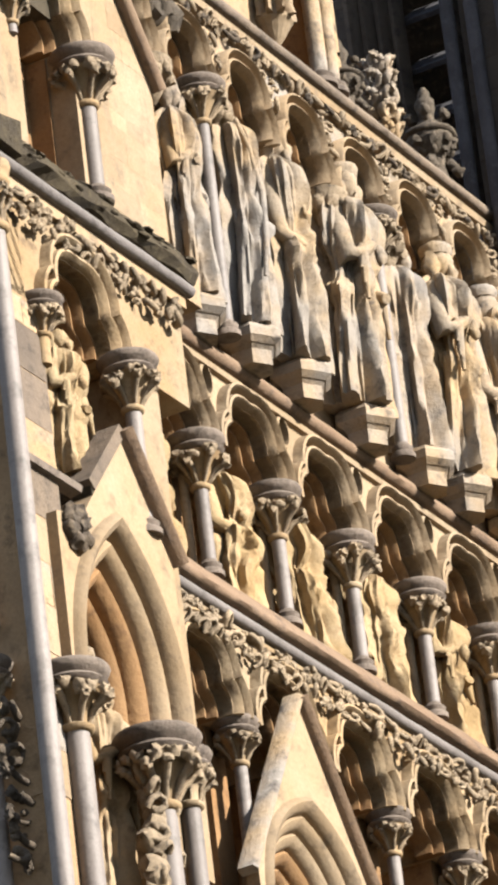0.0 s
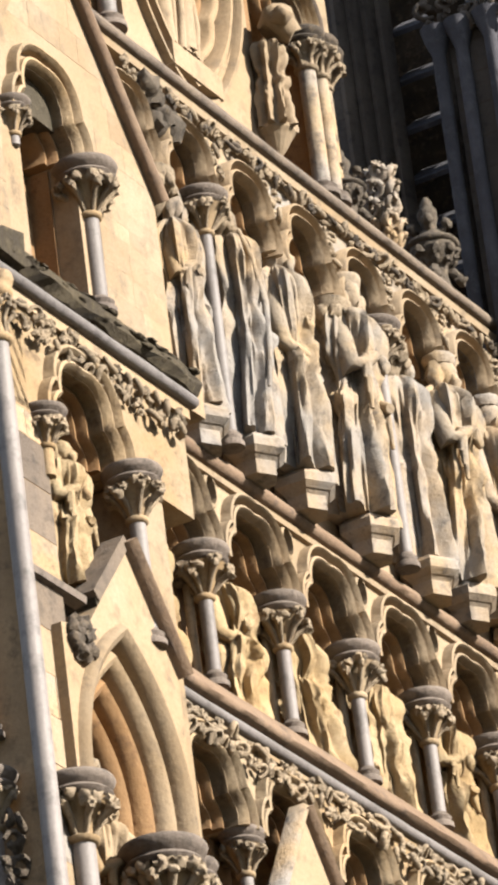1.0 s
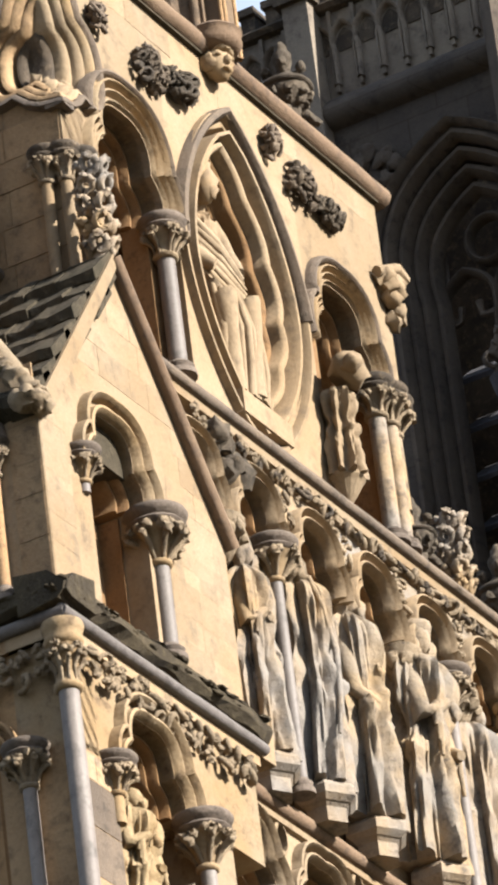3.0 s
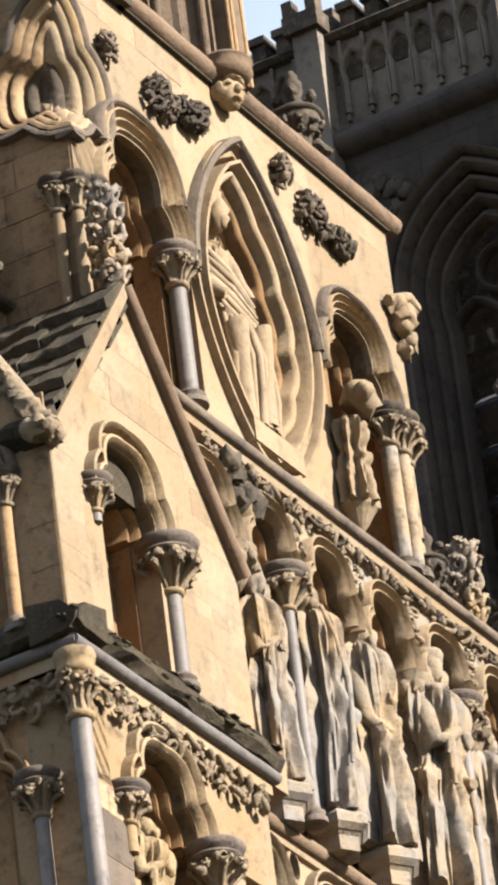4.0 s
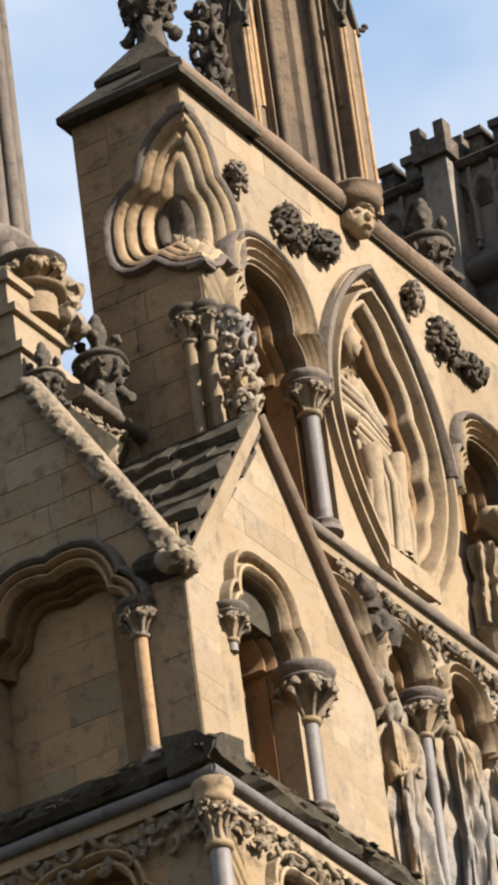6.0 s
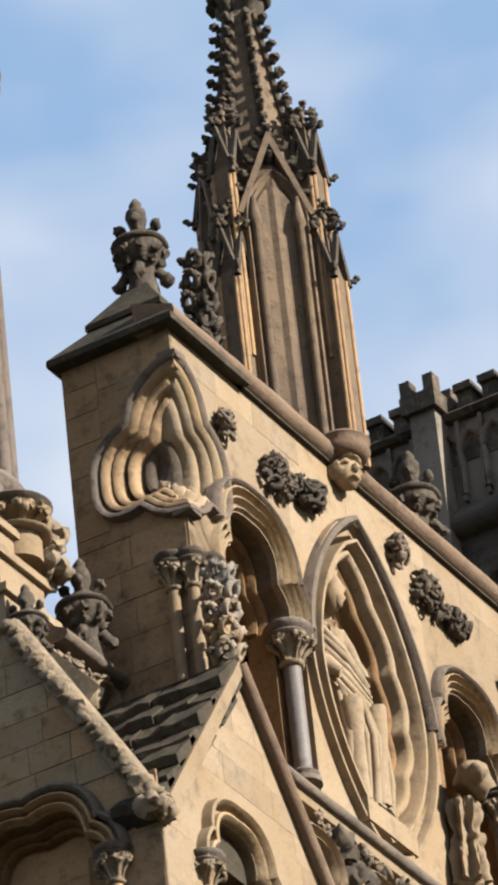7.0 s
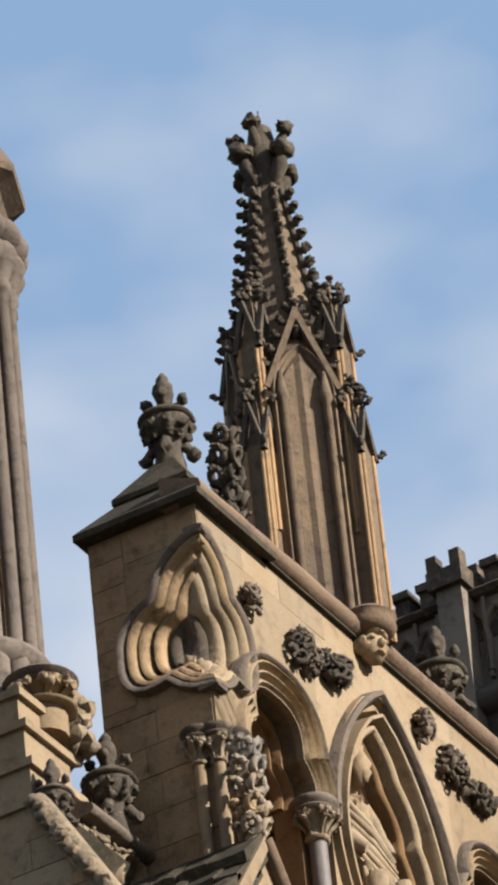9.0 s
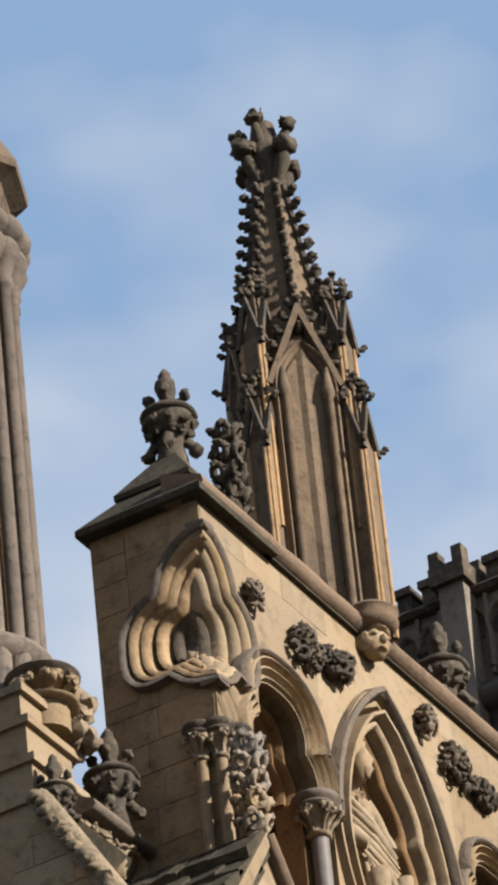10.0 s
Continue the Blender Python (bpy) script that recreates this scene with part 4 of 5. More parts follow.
part("coping", sweep(bmesh.new(), [(3.78, 21.54), (5.02, 23.50)], [(-0.04, 0.0), (-0.04, -0.15), (0.0, -0.18), (0.05, -0.15), (0.05, 0.0)]), STATUE, low, smooth=True)
# ---- single stones of the plain faces ----
rake = lambda z: (0.02 + max(0.0, z - 28.62) / 2.1 * 1.55, 3.06 - max(0.0, z - 28.55) / 2.17 * 1.53)
in_niche = lambda x, xe, z, zt: xe > NX - 0.74 and x < NX + 0.78 and z < 29.2
ashlar(gab, random.Random(1), 0.0, 3.08, 26.98, 30.6, -0.4, ASHLAR, 0.29, (0.3, 0.7), rake, in_niche)
ashlar(gab, random.Random(2), 0.02, NX - 0.76, 26.98, 28.6, -0.4, ASHLAR, 0.3, (0.3, 0.5))
ashlar(gab, random.Random(3), NX + 0.80, 3.06, 26.98, 28.5, -0.4, ASHLAR, 0.3, (0.35, 0.6))
frake = lambda z: (-1.24 + max(0.0, z - 28.62) / 2.2 * 1.26, 1.24 - max(0.0, z - 28.62) / 2.2 * 1.26)
ashlar(gab, random.Random(4), -1.24, 1.24, 29.1, 30.6, 0.0, [GOLD, GOLD, BROWNSTONE], 0.3, (0.3, 0.7), frake, None, FRONT(0.0, FY))
ashlar(gab, random.Random(5), 0.96, 1.25, 26.98, 29.0, 0.0, GREYSTONE, 0.36, (0.3, 0.4), None, None, FRONT(0.0, FY))
ashlar(gab, random.Random(6), -0.9, 0.9, 26.98, 28.9, 0.34, [BROWNSTONE, GOLD, BROWNSTONE], 0.36, (0.4, 0.8), None, None, FRONT(0.0, FY))
ashlar(blk, random.Random(7), 0.0, 0.62, 21.0, 25.42, -0.4, [ASHLAR, STATUE, HOOD, STATUE], 0.42, (0.3, 0.62))
ashlar(blk, random.Random(8), 0.74, 1.25, 21.0, 25.42, 0.0, GREYSTONE, 0.42, (0.3, 0.5), None, None, FRONT(0.004, FY))
# moss clumps along the ledge
bm = bmesh.new()
for j in range(260):
    lump(bm, (RNG.uniform(-0.18, 3.2), -0.4 - RNG.uniform(0.01, 0.15), 26.78 + RNG.uniform(-0.06, 0.07)), (0.07, 0.035, 0.018), 0.7, 3, seed=j * 1.7)
part("moss", bm, MOSS, ledge, "clumps of dark moss", True)["kind"] = "stuff"
bm = bmesh.new()
for j in range(200):
    lump(bm, (RNG.uniform(-1.6, 0.5), -RNG.uniform(0.01, 0.15), 26.78 + RNG.uniform(-0.06, 0.07)), (0.07, 0.035, 0.018), 0.7, 3, seed=j * 2.7)
o = part("moss", bm, MOSS, ledge, "clumps of dark moss", True)
o["kind"] = "stuff"
o.matrix_world = FRONT(0.0, 0.0)

# ---- upper block with the seated figure ----
top = thing("upper_block", "cream stone upper buttress stage with three arches", "buttress")
TX0, TX1, TZ0, TZ1 = 1.75, 7.95, 30.45, 34.56
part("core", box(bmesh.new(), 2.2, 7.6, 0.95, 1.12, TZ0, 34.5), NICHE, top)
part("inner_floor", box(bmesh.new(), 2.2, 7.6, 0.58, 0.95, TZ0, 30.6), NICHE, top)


def foil(s, sign=1):
    """Half of a pointed trefoil opening, from its tip down, on one side of a corner."""
    pts = arc((0, 0.74), (0.44, 0.26), 0.16, 6) + arc((0.44, 0.26), (0.78, -0.2), 0.2, 6)[1:] + arc((0.78, -0.2), (0.36, -0.54), 0.34, 7)[1:] + arc((0.36, -0.54), (0.0, -0.74), 0.1, 3)[1:]
    return [(sign * x * s, 33.40 + z * s) for x, z in pts]


A1, A3 = trefoil(2.92, 32.22, 0.56, 0.86), trefoil(6.85, 32.28, 0.52, 0.76)
n1 = [(TX0 + 0.8 * x, z) for x, z in foil(0.97)]
part("side_wall", slab(bmesh.new(), [(TX0, 32.22)] + A1 + [(3.72, 32.22), (3.72, TZ1), (TX0, TZ1)] + n1, 0.0, 0.58), CREAM, top)
part("side_wall", spandrel(bmesh.new(), A3, 6.18, TX1, TZ1, 0.0, 0.58), CREAM, top)
MCX, MCZ = 4.87, 32.15


def vesica(hw, hh, n=28, lob=0.0):
    pts = []
    for i in range(n + 1):
        t = -1 + 2 * i / n
        x = hw * (1 - abs(t) ** 1.9) ** 0.85
        pts.append((max(0.0, x - lob * (1 - abs(math.sin(t * 8.6))) * min(1.0, (1 - abs(t)) * 6)), hh * t))
    right = [(MCX + x, MCZ + z + 0.12 * (z > 0) * z / hh) for x, z in pts]
    left = [(2 * MCX - x, z) for x, z in reversed(right)]
    return right, left


rt, lf = vesica(0.80, 1.42)
rw, lw = vesica(1.12, 1.66)
part("side_wall", slab(bmesh.new(), [(MCX, TZ0), rw[0]] + rw[1:-1] + [rw[-1], (MCX, TZ1), (6.18, TZ1), (6.18, TZ0)], 0.0, 0.58), CREAM, top)
part("side_wall", slab(bmesh.new(), [(MCX, TZ1), lw[0]] + lw[1:-1] + [lw[-1], (MCX, TZ0), (3.72, TZ0), (3.72, TZ1)], 0.002, 0.58), CREAM, top)
part("pier", box(bmesh.new(), 3.42, 3.72, 0.16, 0.42, TZ0, 32.22), NICHE, top)
part("pier", box(bmesh.new(), 7.4, TX1, 0.1, 0.42, TZ0, 32.28), NICHE, top)
part("pier", box(bmesh.new(), 6.18, 6.3, 0.02, 0.42, TZ0, 32.28), NICHE, top)
archivolt(top, A1, -0.01, 0.3, GOLD, HOOD, 0.26, 3, hood=False)
part("hood_mould", sweep(bmesh.new(), A1[8:], [(0.26, 0.05), (0.26, -0.07), (0.29, -0.10), (0.315, -0.09), (0.335, -0.03), (0.335, 0.05)]), HOOD, top, "dark weathered hood mould", smooth=True)
archivolt(top, A3, -0.01, 0.3, GOLD, HOOD, 0.20, 3)
# almond-shaped frame
man = thing("mandorla_frame", "lobed almond-shaped moulded frame of pale stone", "frame")
loop = rt + lf[1:-1]
for k, (off, dep, mat) in enumerate(((0.09, -0.03, CREAM), (0.19, 0.04, GOLD), (0.29, -0.03, CREAM))):
    part("frame_order", sweep(bmesh.new(), list(reversed(loop)), [(off - 0.01, 0.3), (off, dep), (off + 0.025, dep - 0.05), (off + 0.06, dep - 0.05), (off + 0.072, dep + 0.14), (off + 0.105, dep + 0.14), (off + 0.105, 0.3)], True), mat, man, smooth=True)
for hw, hh, lob, y0, y1, mat in ((0.82, 1.43, 0.07, 0.02, 0.36, CREAM), (0.74, 1.34, 0.09, 0.16, 0.5, NICHE), (0.68, 1.26, 0.09, 0.32, 0.94, NICHE)):
    r2, l2 = vesica(hw, hh, 70, lob)
    part("cusped_order", sweep(bmesh.new(), list(reversed(r2 + l2[1:-1])), [(-0.015, y1), (-0.02, y0 + 0.04), (0.01, y0), (0.05, y0 + 0.005), (0.08, y0 + 0.05), (0.085, y1)], True), mat, man, smooth=True)
r3, l3 = vesica(1.16, 1.80)
hood_path = ([p for p in l3[::-1] if p[1] > MCZ + 0.1] + [p for p in r3[::-1] if p[1] > MCZ + 0.1][1:])
part("hood_mould", sweep(bmesh.new(), hood_path, [(-0.07, 0.05), (-0.07, -0.06), (-0.03, -0.12), (0.02, -0.11), (0.04, -0.03), (0.04, 0.05)]), HOOD, man, "dark weathered hood mould", smooth=True)

# seated figure
part("sill", box(bmesh.new(), 4.42, 5.32, -0.10, 0.58, 30.62, 30.86), CREAM, man)
rng = random.Random(5)
bm = bmesh.new()
figure(bm, rng, 1.30, 0.27, head=False, arm=False, c=(-0.02, 0, 1.0), depth=0.7)
lump(bm, (0.02, -0.10, 2.5), (0.18, 0.19, 0.25), 0.22, 2)
lump(bm, (0.02, -0.06, 2.62), (0.2, 0.2, 0.13), 0.2, 2.5, seed=4.0)
lump(bm, (0.05, -0.22, 2.38), (0.08, 0.07, 0.1), 0.3, 2)
tube(bm, [(0, 0, 2.2), (0.01, -0.07, 2.45)], 0.11, 8)
for s in (-1, 1):
    tube(bm, [(s * 0.22, 0, 2.14), (s * 0.31, -0.04, 1.95), (s * 0.35, -0.1, 1.72), (s * 0.32, -0.22, 1.56), (s * 0.22, -0.36, 1.46)], [0.10, 0.11, 0.11, 0.10, 0.06], 12)
    tube(bm, [(s * 0.15, 0.0, 1.12), (s * 0.2, -0.3, 1.16), (s * 0.21, -0.42, 1.08), (s * 0.2, -0.42, 0.85), (s * 0.19, -0.40, 0.6), (s * 0.17, -0.38, 0.35), (s * 0.16, -0.36, 0.1)], [0.17, 0.17, 0.16, 0.14, 0.13, 0.14, 0.16], 14)
for j in range(7):
    u = -0.3 + 0.1 * j
    tube(bm, [(u * 0.8 - 0.1, -0.48 + 0.3 * abs(u), 1.2), (u, -0.53 + 0.3 * abs(u), 0.75), (u * 1.1 + 0.06, -0.49 + 0.3 * abs(u), 0.4), (u * 1.15, -0.48 + 0.3 * abs(u), 0.05)], [0.03, 0.05, 0.045, 0.06], 7)
    tube(bm, [(-0.28, -0.2, 2.0 - 0.09 * j), (-0.05, -0.30, 1.75 - 0.09 * j), (0.26, -0.36, 1.40 - 0.06 * j)], [0.03, 0.045, 0.03], 6)
for v in bm.verts:
    v.co += 0.035 * noise.noise_vector(v.co * 4.5) + 0.012 * noise.noise_vector(v.co * 15)
box(bm, -0.34, 0.34, -0.1, 0.2, 0.0, 1.0)
seated = part("statue", bm, CREAM, smooth=True)
seated.matrix_world = pose(4.76, 0.32, 30.82, 0, 0, -16) @ Matrix.Diagonal((0.72, 0.85, 1.0, 1.0))
tagged(seated, "pale seated statue worn smooth in an almond-shaped frame", "statue")

# shafts and capitals of the upper block
column("grey shaft with dark round abacus beside the almond frame", 0.085, 1.62, 0.22, 0.42, Matrix.Translation((3.52, 0.05, 32.24)), RNG, group="upper block columns")
for i, (x, y, r) in enumerate(((7.34, 0.0, 0.085), (7.56, -0.02, 0.075), (7.78, 0.04, 0.06))):
    column("clustered shaft at the end of the upper block", r, 1.75, 0.21, 0.42, Matrix.Translation((x, y, 32.27)), RNG, ring_mat=CRUST_SHADE, cap_mat=CARVED, shaft_mat=STATUE, group="end cluster shafts")
for i, (x, y, r) in enumerate(((1.66, 0.16, 0.055), (1.72, 0.0, 0.055), (1.90, -0.07, 0.05))):
    column("clustered pale shaft at the corner of the upper block", r, 1.65, 0.15, 0.36, Matrix.Translation((x, y, 32.12)), RNG, ring_mat=CRUST_SHADE, cap_mat=CARVED, shaft_mat=CREAM, group="corner cluster shafts")
fr = bmesh.new()
n2 = list(reversed([(-x, z) for x, z in foil(0.97)]))
slab(fr, [(0.0, TZ0), (0.0, n2[0][1])] + n2 + [(0.0, TZ1), (-1.14, TZ1), (-1.14, TZ0)], 0.0, 0.40)
o = part("front_wall", fr, GREYSTONE, top)
o.matrix_world = FRONT(TX0 + 0.004, 0.0)
part("far_side", box(bmesh.new(), 2.1, 7.6, 1.12, 1.16, TZ0, 34.5), GREYSTONE, top)
qf = thing("corner_trefoil", "moulded trefoil opening wrapped round the corner", "opening")
# innermost order is coloured near-black to put shade into the recess
for s, dep, mat, back in ((0.62, 0.26, CRUST_SHADE, 0.56), (0.76, 0.14, CREAM, 0.45), (0.90, 0.05, CREAM, 0.35), (1.01, -0.02, GOLD, 0.2), (1.12, -0.06, HOOD, 0.1)):
    prof = [(-0.045, back), (-0.045, dep + 0.03), (-0.02, dep - 0.03), (0.02, dep - 0.035), (0.035, dep + 0.03), (0.04, back)]
    end = dep - 0.03 if dep <= 0 else dep + 0.02
    half = foil(s)
    last = len(half) - 1
    side = [(end if k in (0, last) else max(0.80 * x, end), z) for k, (x, z) in enumerate(half)]
    face = [(end if k in (0, last) else max(x, end), z) for k, (x, z) in enumerate(half)]
    part("foil_order", sweep(bmesh.new(), [(TX0 + x, z) for x, z in side], prof, mitre=(0, -1)), mat, qf, smooth=True)
    o = part("foil_order", sweep(bmesh.new(), [(-x, z) for x, z in reversed(face)], prof, mitre=(0, -1)), {HOOD: RING, CRUST_SHADE: CRUST_SHADE}.get(mat, GREYSTONE), qf, smooth=True)
    o.matrix_world = FRONT(TX0, 0.0)
# dark colour here stands in for the shade deep in the opening
part("foil_back", box(bmesh.new(), TX0 + 0.62, 2.6, 0.9, 1.11, 32.6, 34.4), CRUST_SHADE, top, "back of the opening, coloured dark as shade")
bm = bmesh.new()
for j in range(9):
    lump(bm, (TX0 + 0.30 + RNG.uniform(-0.15, 0.2), 0.24 + RNG.uniform(-0.1, 0.15), 32.92 + RNG.uniform(0, 0.2)), (0.07, 0.07, 0.09), 0.6, 3, seed=j * 2.3)
tagged(part("foil_carving", bm, CREAM, smooth=True), "worn pale carving inside the trefoil opening", "carving")

# coping, roof and carved sprays
string_course("trim_coping", "brown weathered coping along the upper block", 1.66, 8.1, [
    ("drip", [(0.3, 34.54), (-0.03, 34.56), (-0.10, 34.60), (-0.13, 34.66), (-0.11, 34.73), (0.3, 34.9)], RAIL, 0.01)])
capr = thing("weathered_cap", "stepped dark stone cap over the upper block", "roof")


def hip(x0, x1, y0, y1, z, ax, ay, az, t, thick):
    """The lower share t of a hipped cap that rises to (ax, ay, az), with an eave that has thickness."""
    bm = bmesh.new()
    eave = [(x0, y0), (x0, y1), (x1, y1), (x1, y0)]
    rings = [[bm.verts.new((x, y, z - thick)) for x, y in eave], [bm.verts.new((x, y, z)) for x, y in eave],
             [bm.verts.new((x + (ax - x) * t, y + (ay - y) * t, z + (az - z) * t)) for x, y in eave]]
    for p, q in zip(rings, rings[1:]):
        for k in range(4):
            bm.faces.new((p[k], p[(k + 1) % 4], q[(k + 1) % 4], q[k]))
    bm.faces.new(rings[0])
    bm.faces.new(list(reversed(rings[-1])))
    return bm


# dark slate colour also carries the shade of the slope facing -x
part("lower_course", hip(1.60, 3.0, -0.12, 1.2, 34.62, 2.28, 0.5, 35.42, 0.58, 0.07), SLATE, capr)
part("upper_course", hip(1.88, 2.75, 0.12, 0.92, 35.04, 2.28, 0.5, 35.62, 0.86, 0.06), SLATE, capr)
part("rear_course", hip(2.9, 7.95, -0.05, 1.18, 34.6, 5.4, 0.55, 34.95, 0.5, 0.05), SLATE, capr)
for i, (xa, xb, za, zb, mt) in enumerate(((3.12, 3.72, 33.60, 33.98, CRUST_SHADE), (3.72, 4.25, 33.72, 34.02, FINIAL), (5.98, 6.52, 33.70, 34.12, CRUST_SHADE), (6.52, 6.98, 33.70, 33.98, FINIAL), (5.6, 5.82, 33.98, 34.26, HOOD), (2.38, 2.6, 33.78, 34.02, HOOD))):
    bm = spray(bmesh.new(), random.Random(60 + i), xa, xb, za, zb, -0.02, int(80 * (xb - xa)) + 10)
    tagged(part("leaf_spray", bm, mt, smooth=True), "soot-blackened carved leaf spray in the spandrel", "carving", "carved sprays")
boss = thing("head_corbel", "carved head below a round capital on the coping", "corbel", pose(4.76, -0.10, 34.36))
bm = bmesh.new()
lump(bm, (0, 0, 0.14), (0.15, 0.14, 0.19), 0.3, 2.2)
for p, q in (((-0.05, -0.13, 0.12), (0.035, 0.05, 0.05)), ((-0.12, -0.08, 0.17), (0.03, 0.03, 0.02)), ((0.04, -0.13, 0.17), (0.03, 0.03, 0.02)), ((-0.04, -0.12, 0.03), (0.06, 0.03, 0.02)), ((-0.02, -0.09, 0.25), (0.13, 0.08, 0.035)), ((0.12, 0.0, 0.12), (0.05, 0.09, 0.1)), ((-0.13, 0.03, 0.12), (0.05, 0.09, 0.1))):
    lump(bm, p, q, 0.4, 3, seed=p[2])
part("head", bm, GOLD, boss, smooth=True)
part("round_capital", lathe(bmesh.new(), [(0.15, 0.25), (0.22, 0.28), (0.26, 0.34), (0.24, 0.40), (0.27, 0.45), (0.22, 0.5)], n=20), RAIL, boss, smooth=True)
bm = bmesh.new()
figure(bm, random.Random(9), 1.0, 0.2, head=False, arm=False)
lump(bm, (-0.04, -0.12, 1.12), (0.25, 0.18, 0.17), 0.5, 2)
lump(bm, (-0.24, -0.18, 1.06), (0.12, 0.1, 0.09), 0.5, 3, seed=2.0)
tube(bm, [(0.12, -0.06, 1.16), (0.26, -0.04, 1.32), (0.34, -0.02, 1.48)], [0.13, 0.09, 0.015], 7)
crea = part("statue", bm, CREAM, smooth=True)
crea.matrix_world = pose(6.28, -0.14, 30.7, 0, 0, 20)
bk = part("bracket", lathe(bmesh.new(), [(0.04, 30.45), (0.09, 30.52), (0.16, 30.64), (0.19, 30.68), (0.19, 30.72)], 6.28, -0.1, 16), CREAM)
tagged(bk, "moulded stone bracket below a carved beast", "bracket")
tagged(crea, "pale crouching carved beast on a bracket", "statue")
bm = bmesh.new()
for j in range(14):
    lump(bm, (RNG.uniform(-0.12, 0.22), RNG.uniform(-0.12, 0.05), RNG.uniform(-0.3, 0.25)), (0.11, 0.1, 0.1), 0.6, 3, seed=j * 4.1)
tube(bm, [(-0.2, -0.05, 0.12), (0.1, -0.12, 0.26), (0.3, -0.1, 0.22)], 0.06, 6)
stop = part("label_stop", bm, CREAM, smooth=True)
stop.matrix_world = Matrix.Translation((7.85, -0.02, 33.5))
tagged(stop, "pale crumbling carved label stop at the wall end", "carving")

urn_finial("dark leafy urn finial on the cap", pose(2.3, 0.5, 35.46), 11, 1.0)
leaf_finial("pierced leaf finial on the coping", pose(2.66, 0.12, 34.72), 12, 1.3, mat=FINIAL)
urn_finial("leafy urn finial on the coping beside the spire", pose(6.6, 0.12, 34.74), 13, 1.0)
urn_finial("small leafy urn on the cornice", pose(7.92, 0.05, 30.45), 14, 0.8)
leaf_finial("pierced leaf finial on the cornice", pose(8.75, 0.05, 30.48), 15, 1.05, mat=STATUE)
urn_finial("round leafy urn finial on the cornice end", pose(9.72, 0.05, 30.48), 16, 1.0)
urn_finial("small leafy urn on the linking wall", pose(1.30, 0.88, 31.22), 17, 0.95)

# ---- spire ----
SX, SY = 5.05, 0.60
sp = thing("spire", "crocketed stone pinnacle spire above the upper block", "spire", pose(SX, SY, 34.7, 0, 0, 41))
part("core", lathe(bmesh.new(), [(0.54, 0.0), (0.54, 3.35), (0.44, 3.6)], n=8), SPIRE, sp)


def crocket(bm, p, out, size, seed):
    """A curled leaf standing out from an edge at p towards out."""
    p, out = Vector(p), Vector(out)
    tube(bm, [p, p + out * size * 0.9 + Vector((0, 0, -size * 0.1)), p + out * size * 1.3 + Vector((0, 0, size * 0.45))], [size * 0.42, size * 0.5, size * 0.36], 6)
    lump(bm, p + out * size * 1.2 + Vector((0, 0, size * 0.45)), (size * 0.55, size * 0.55, size * 0.45), 0.7, 3, seed=seed)


def pinnacle(parent, px, py, z0, z1, w, turn, seed):
    """A square shaft with sunk panels, small gablets on its faces and a leafy tip."""
    b = part("corner_pinnacle", lathe(bmesh.new(), [(w * 1.41, z0), (w * 1.41, z1), (w * 1.2, z1 + 0.05), (w * 0.9, z1 + 0.3), (w * 0.35, z1 + 0.8)], 0, 0, 4), SPIRE, parent)
    place = Matrix.Translation((px, py, 0)) @ Matrix.Rotation(turn, 4, "Z")
    b.matrix_basis = place @ Matrix.Rotation(math.pi / 4, 4, "Z")
    for k in range(4):
        q = place @ Matrix.Rotation(k * math.pi / 2, 4, "Z")
        for u in (-1, 1):
            o = part("edge_roll", tube(bmesh.new(), [(u * w * 0.8, -w * 1.02, z0), (u * w * 0.8, -w * 1.02, z1)], w * 0.2, 6), BROWNSTONE, parent, smooth=True)
            o.matrix_basis = q
        o = part("small_gablet", slab(bmesh.new(), [(-w * 1.35, z1 - 0.05), (-w * 0.9, z1 - 0.05), (0, z1 + 0.42), (w * 0.9, z1 - 0.05), (w * 1.35, z1 - 0.05), (0, z1 + 0.56)], -w * 1.3, -w * 0.8), FINIAL, parent)
        o.matrix_basis = q
        bm = bmesh.new()
        crocket(bm, (-w * 1.2, -w * 1.2, z1 + 0.02), (-0.7, -0.5, 0), 0.06, seed + k)
        crocket(bm, (0, -w * 1.3, z1 + 0.56), (0, -0.8, 0), 0.06, seed + k + 9)
        o = part("corner_crocket", bm, FINIAL, parent, smooth=True)
        o.matrix_basis = q
    bm = bmesh.new()
    rng = random.Random(int(seed))
    for t in range(3):
        for k in range(4):
            a = k * math.pi / 2 + 0.4 * t
            crocket(bm, (w * 0.3 * math.cos(a), w * 0.3 * math.sin(a), z1 + 0.62 + 0.1 * t), (math.cos(a), math.sin(a), 0), 0.085 - 0.01 * t, rng.uniform(0, 90))
    o = part("pinnacle_tip", bm, FINIAL, parent, smooth=True)
    o.matrix_basis = place


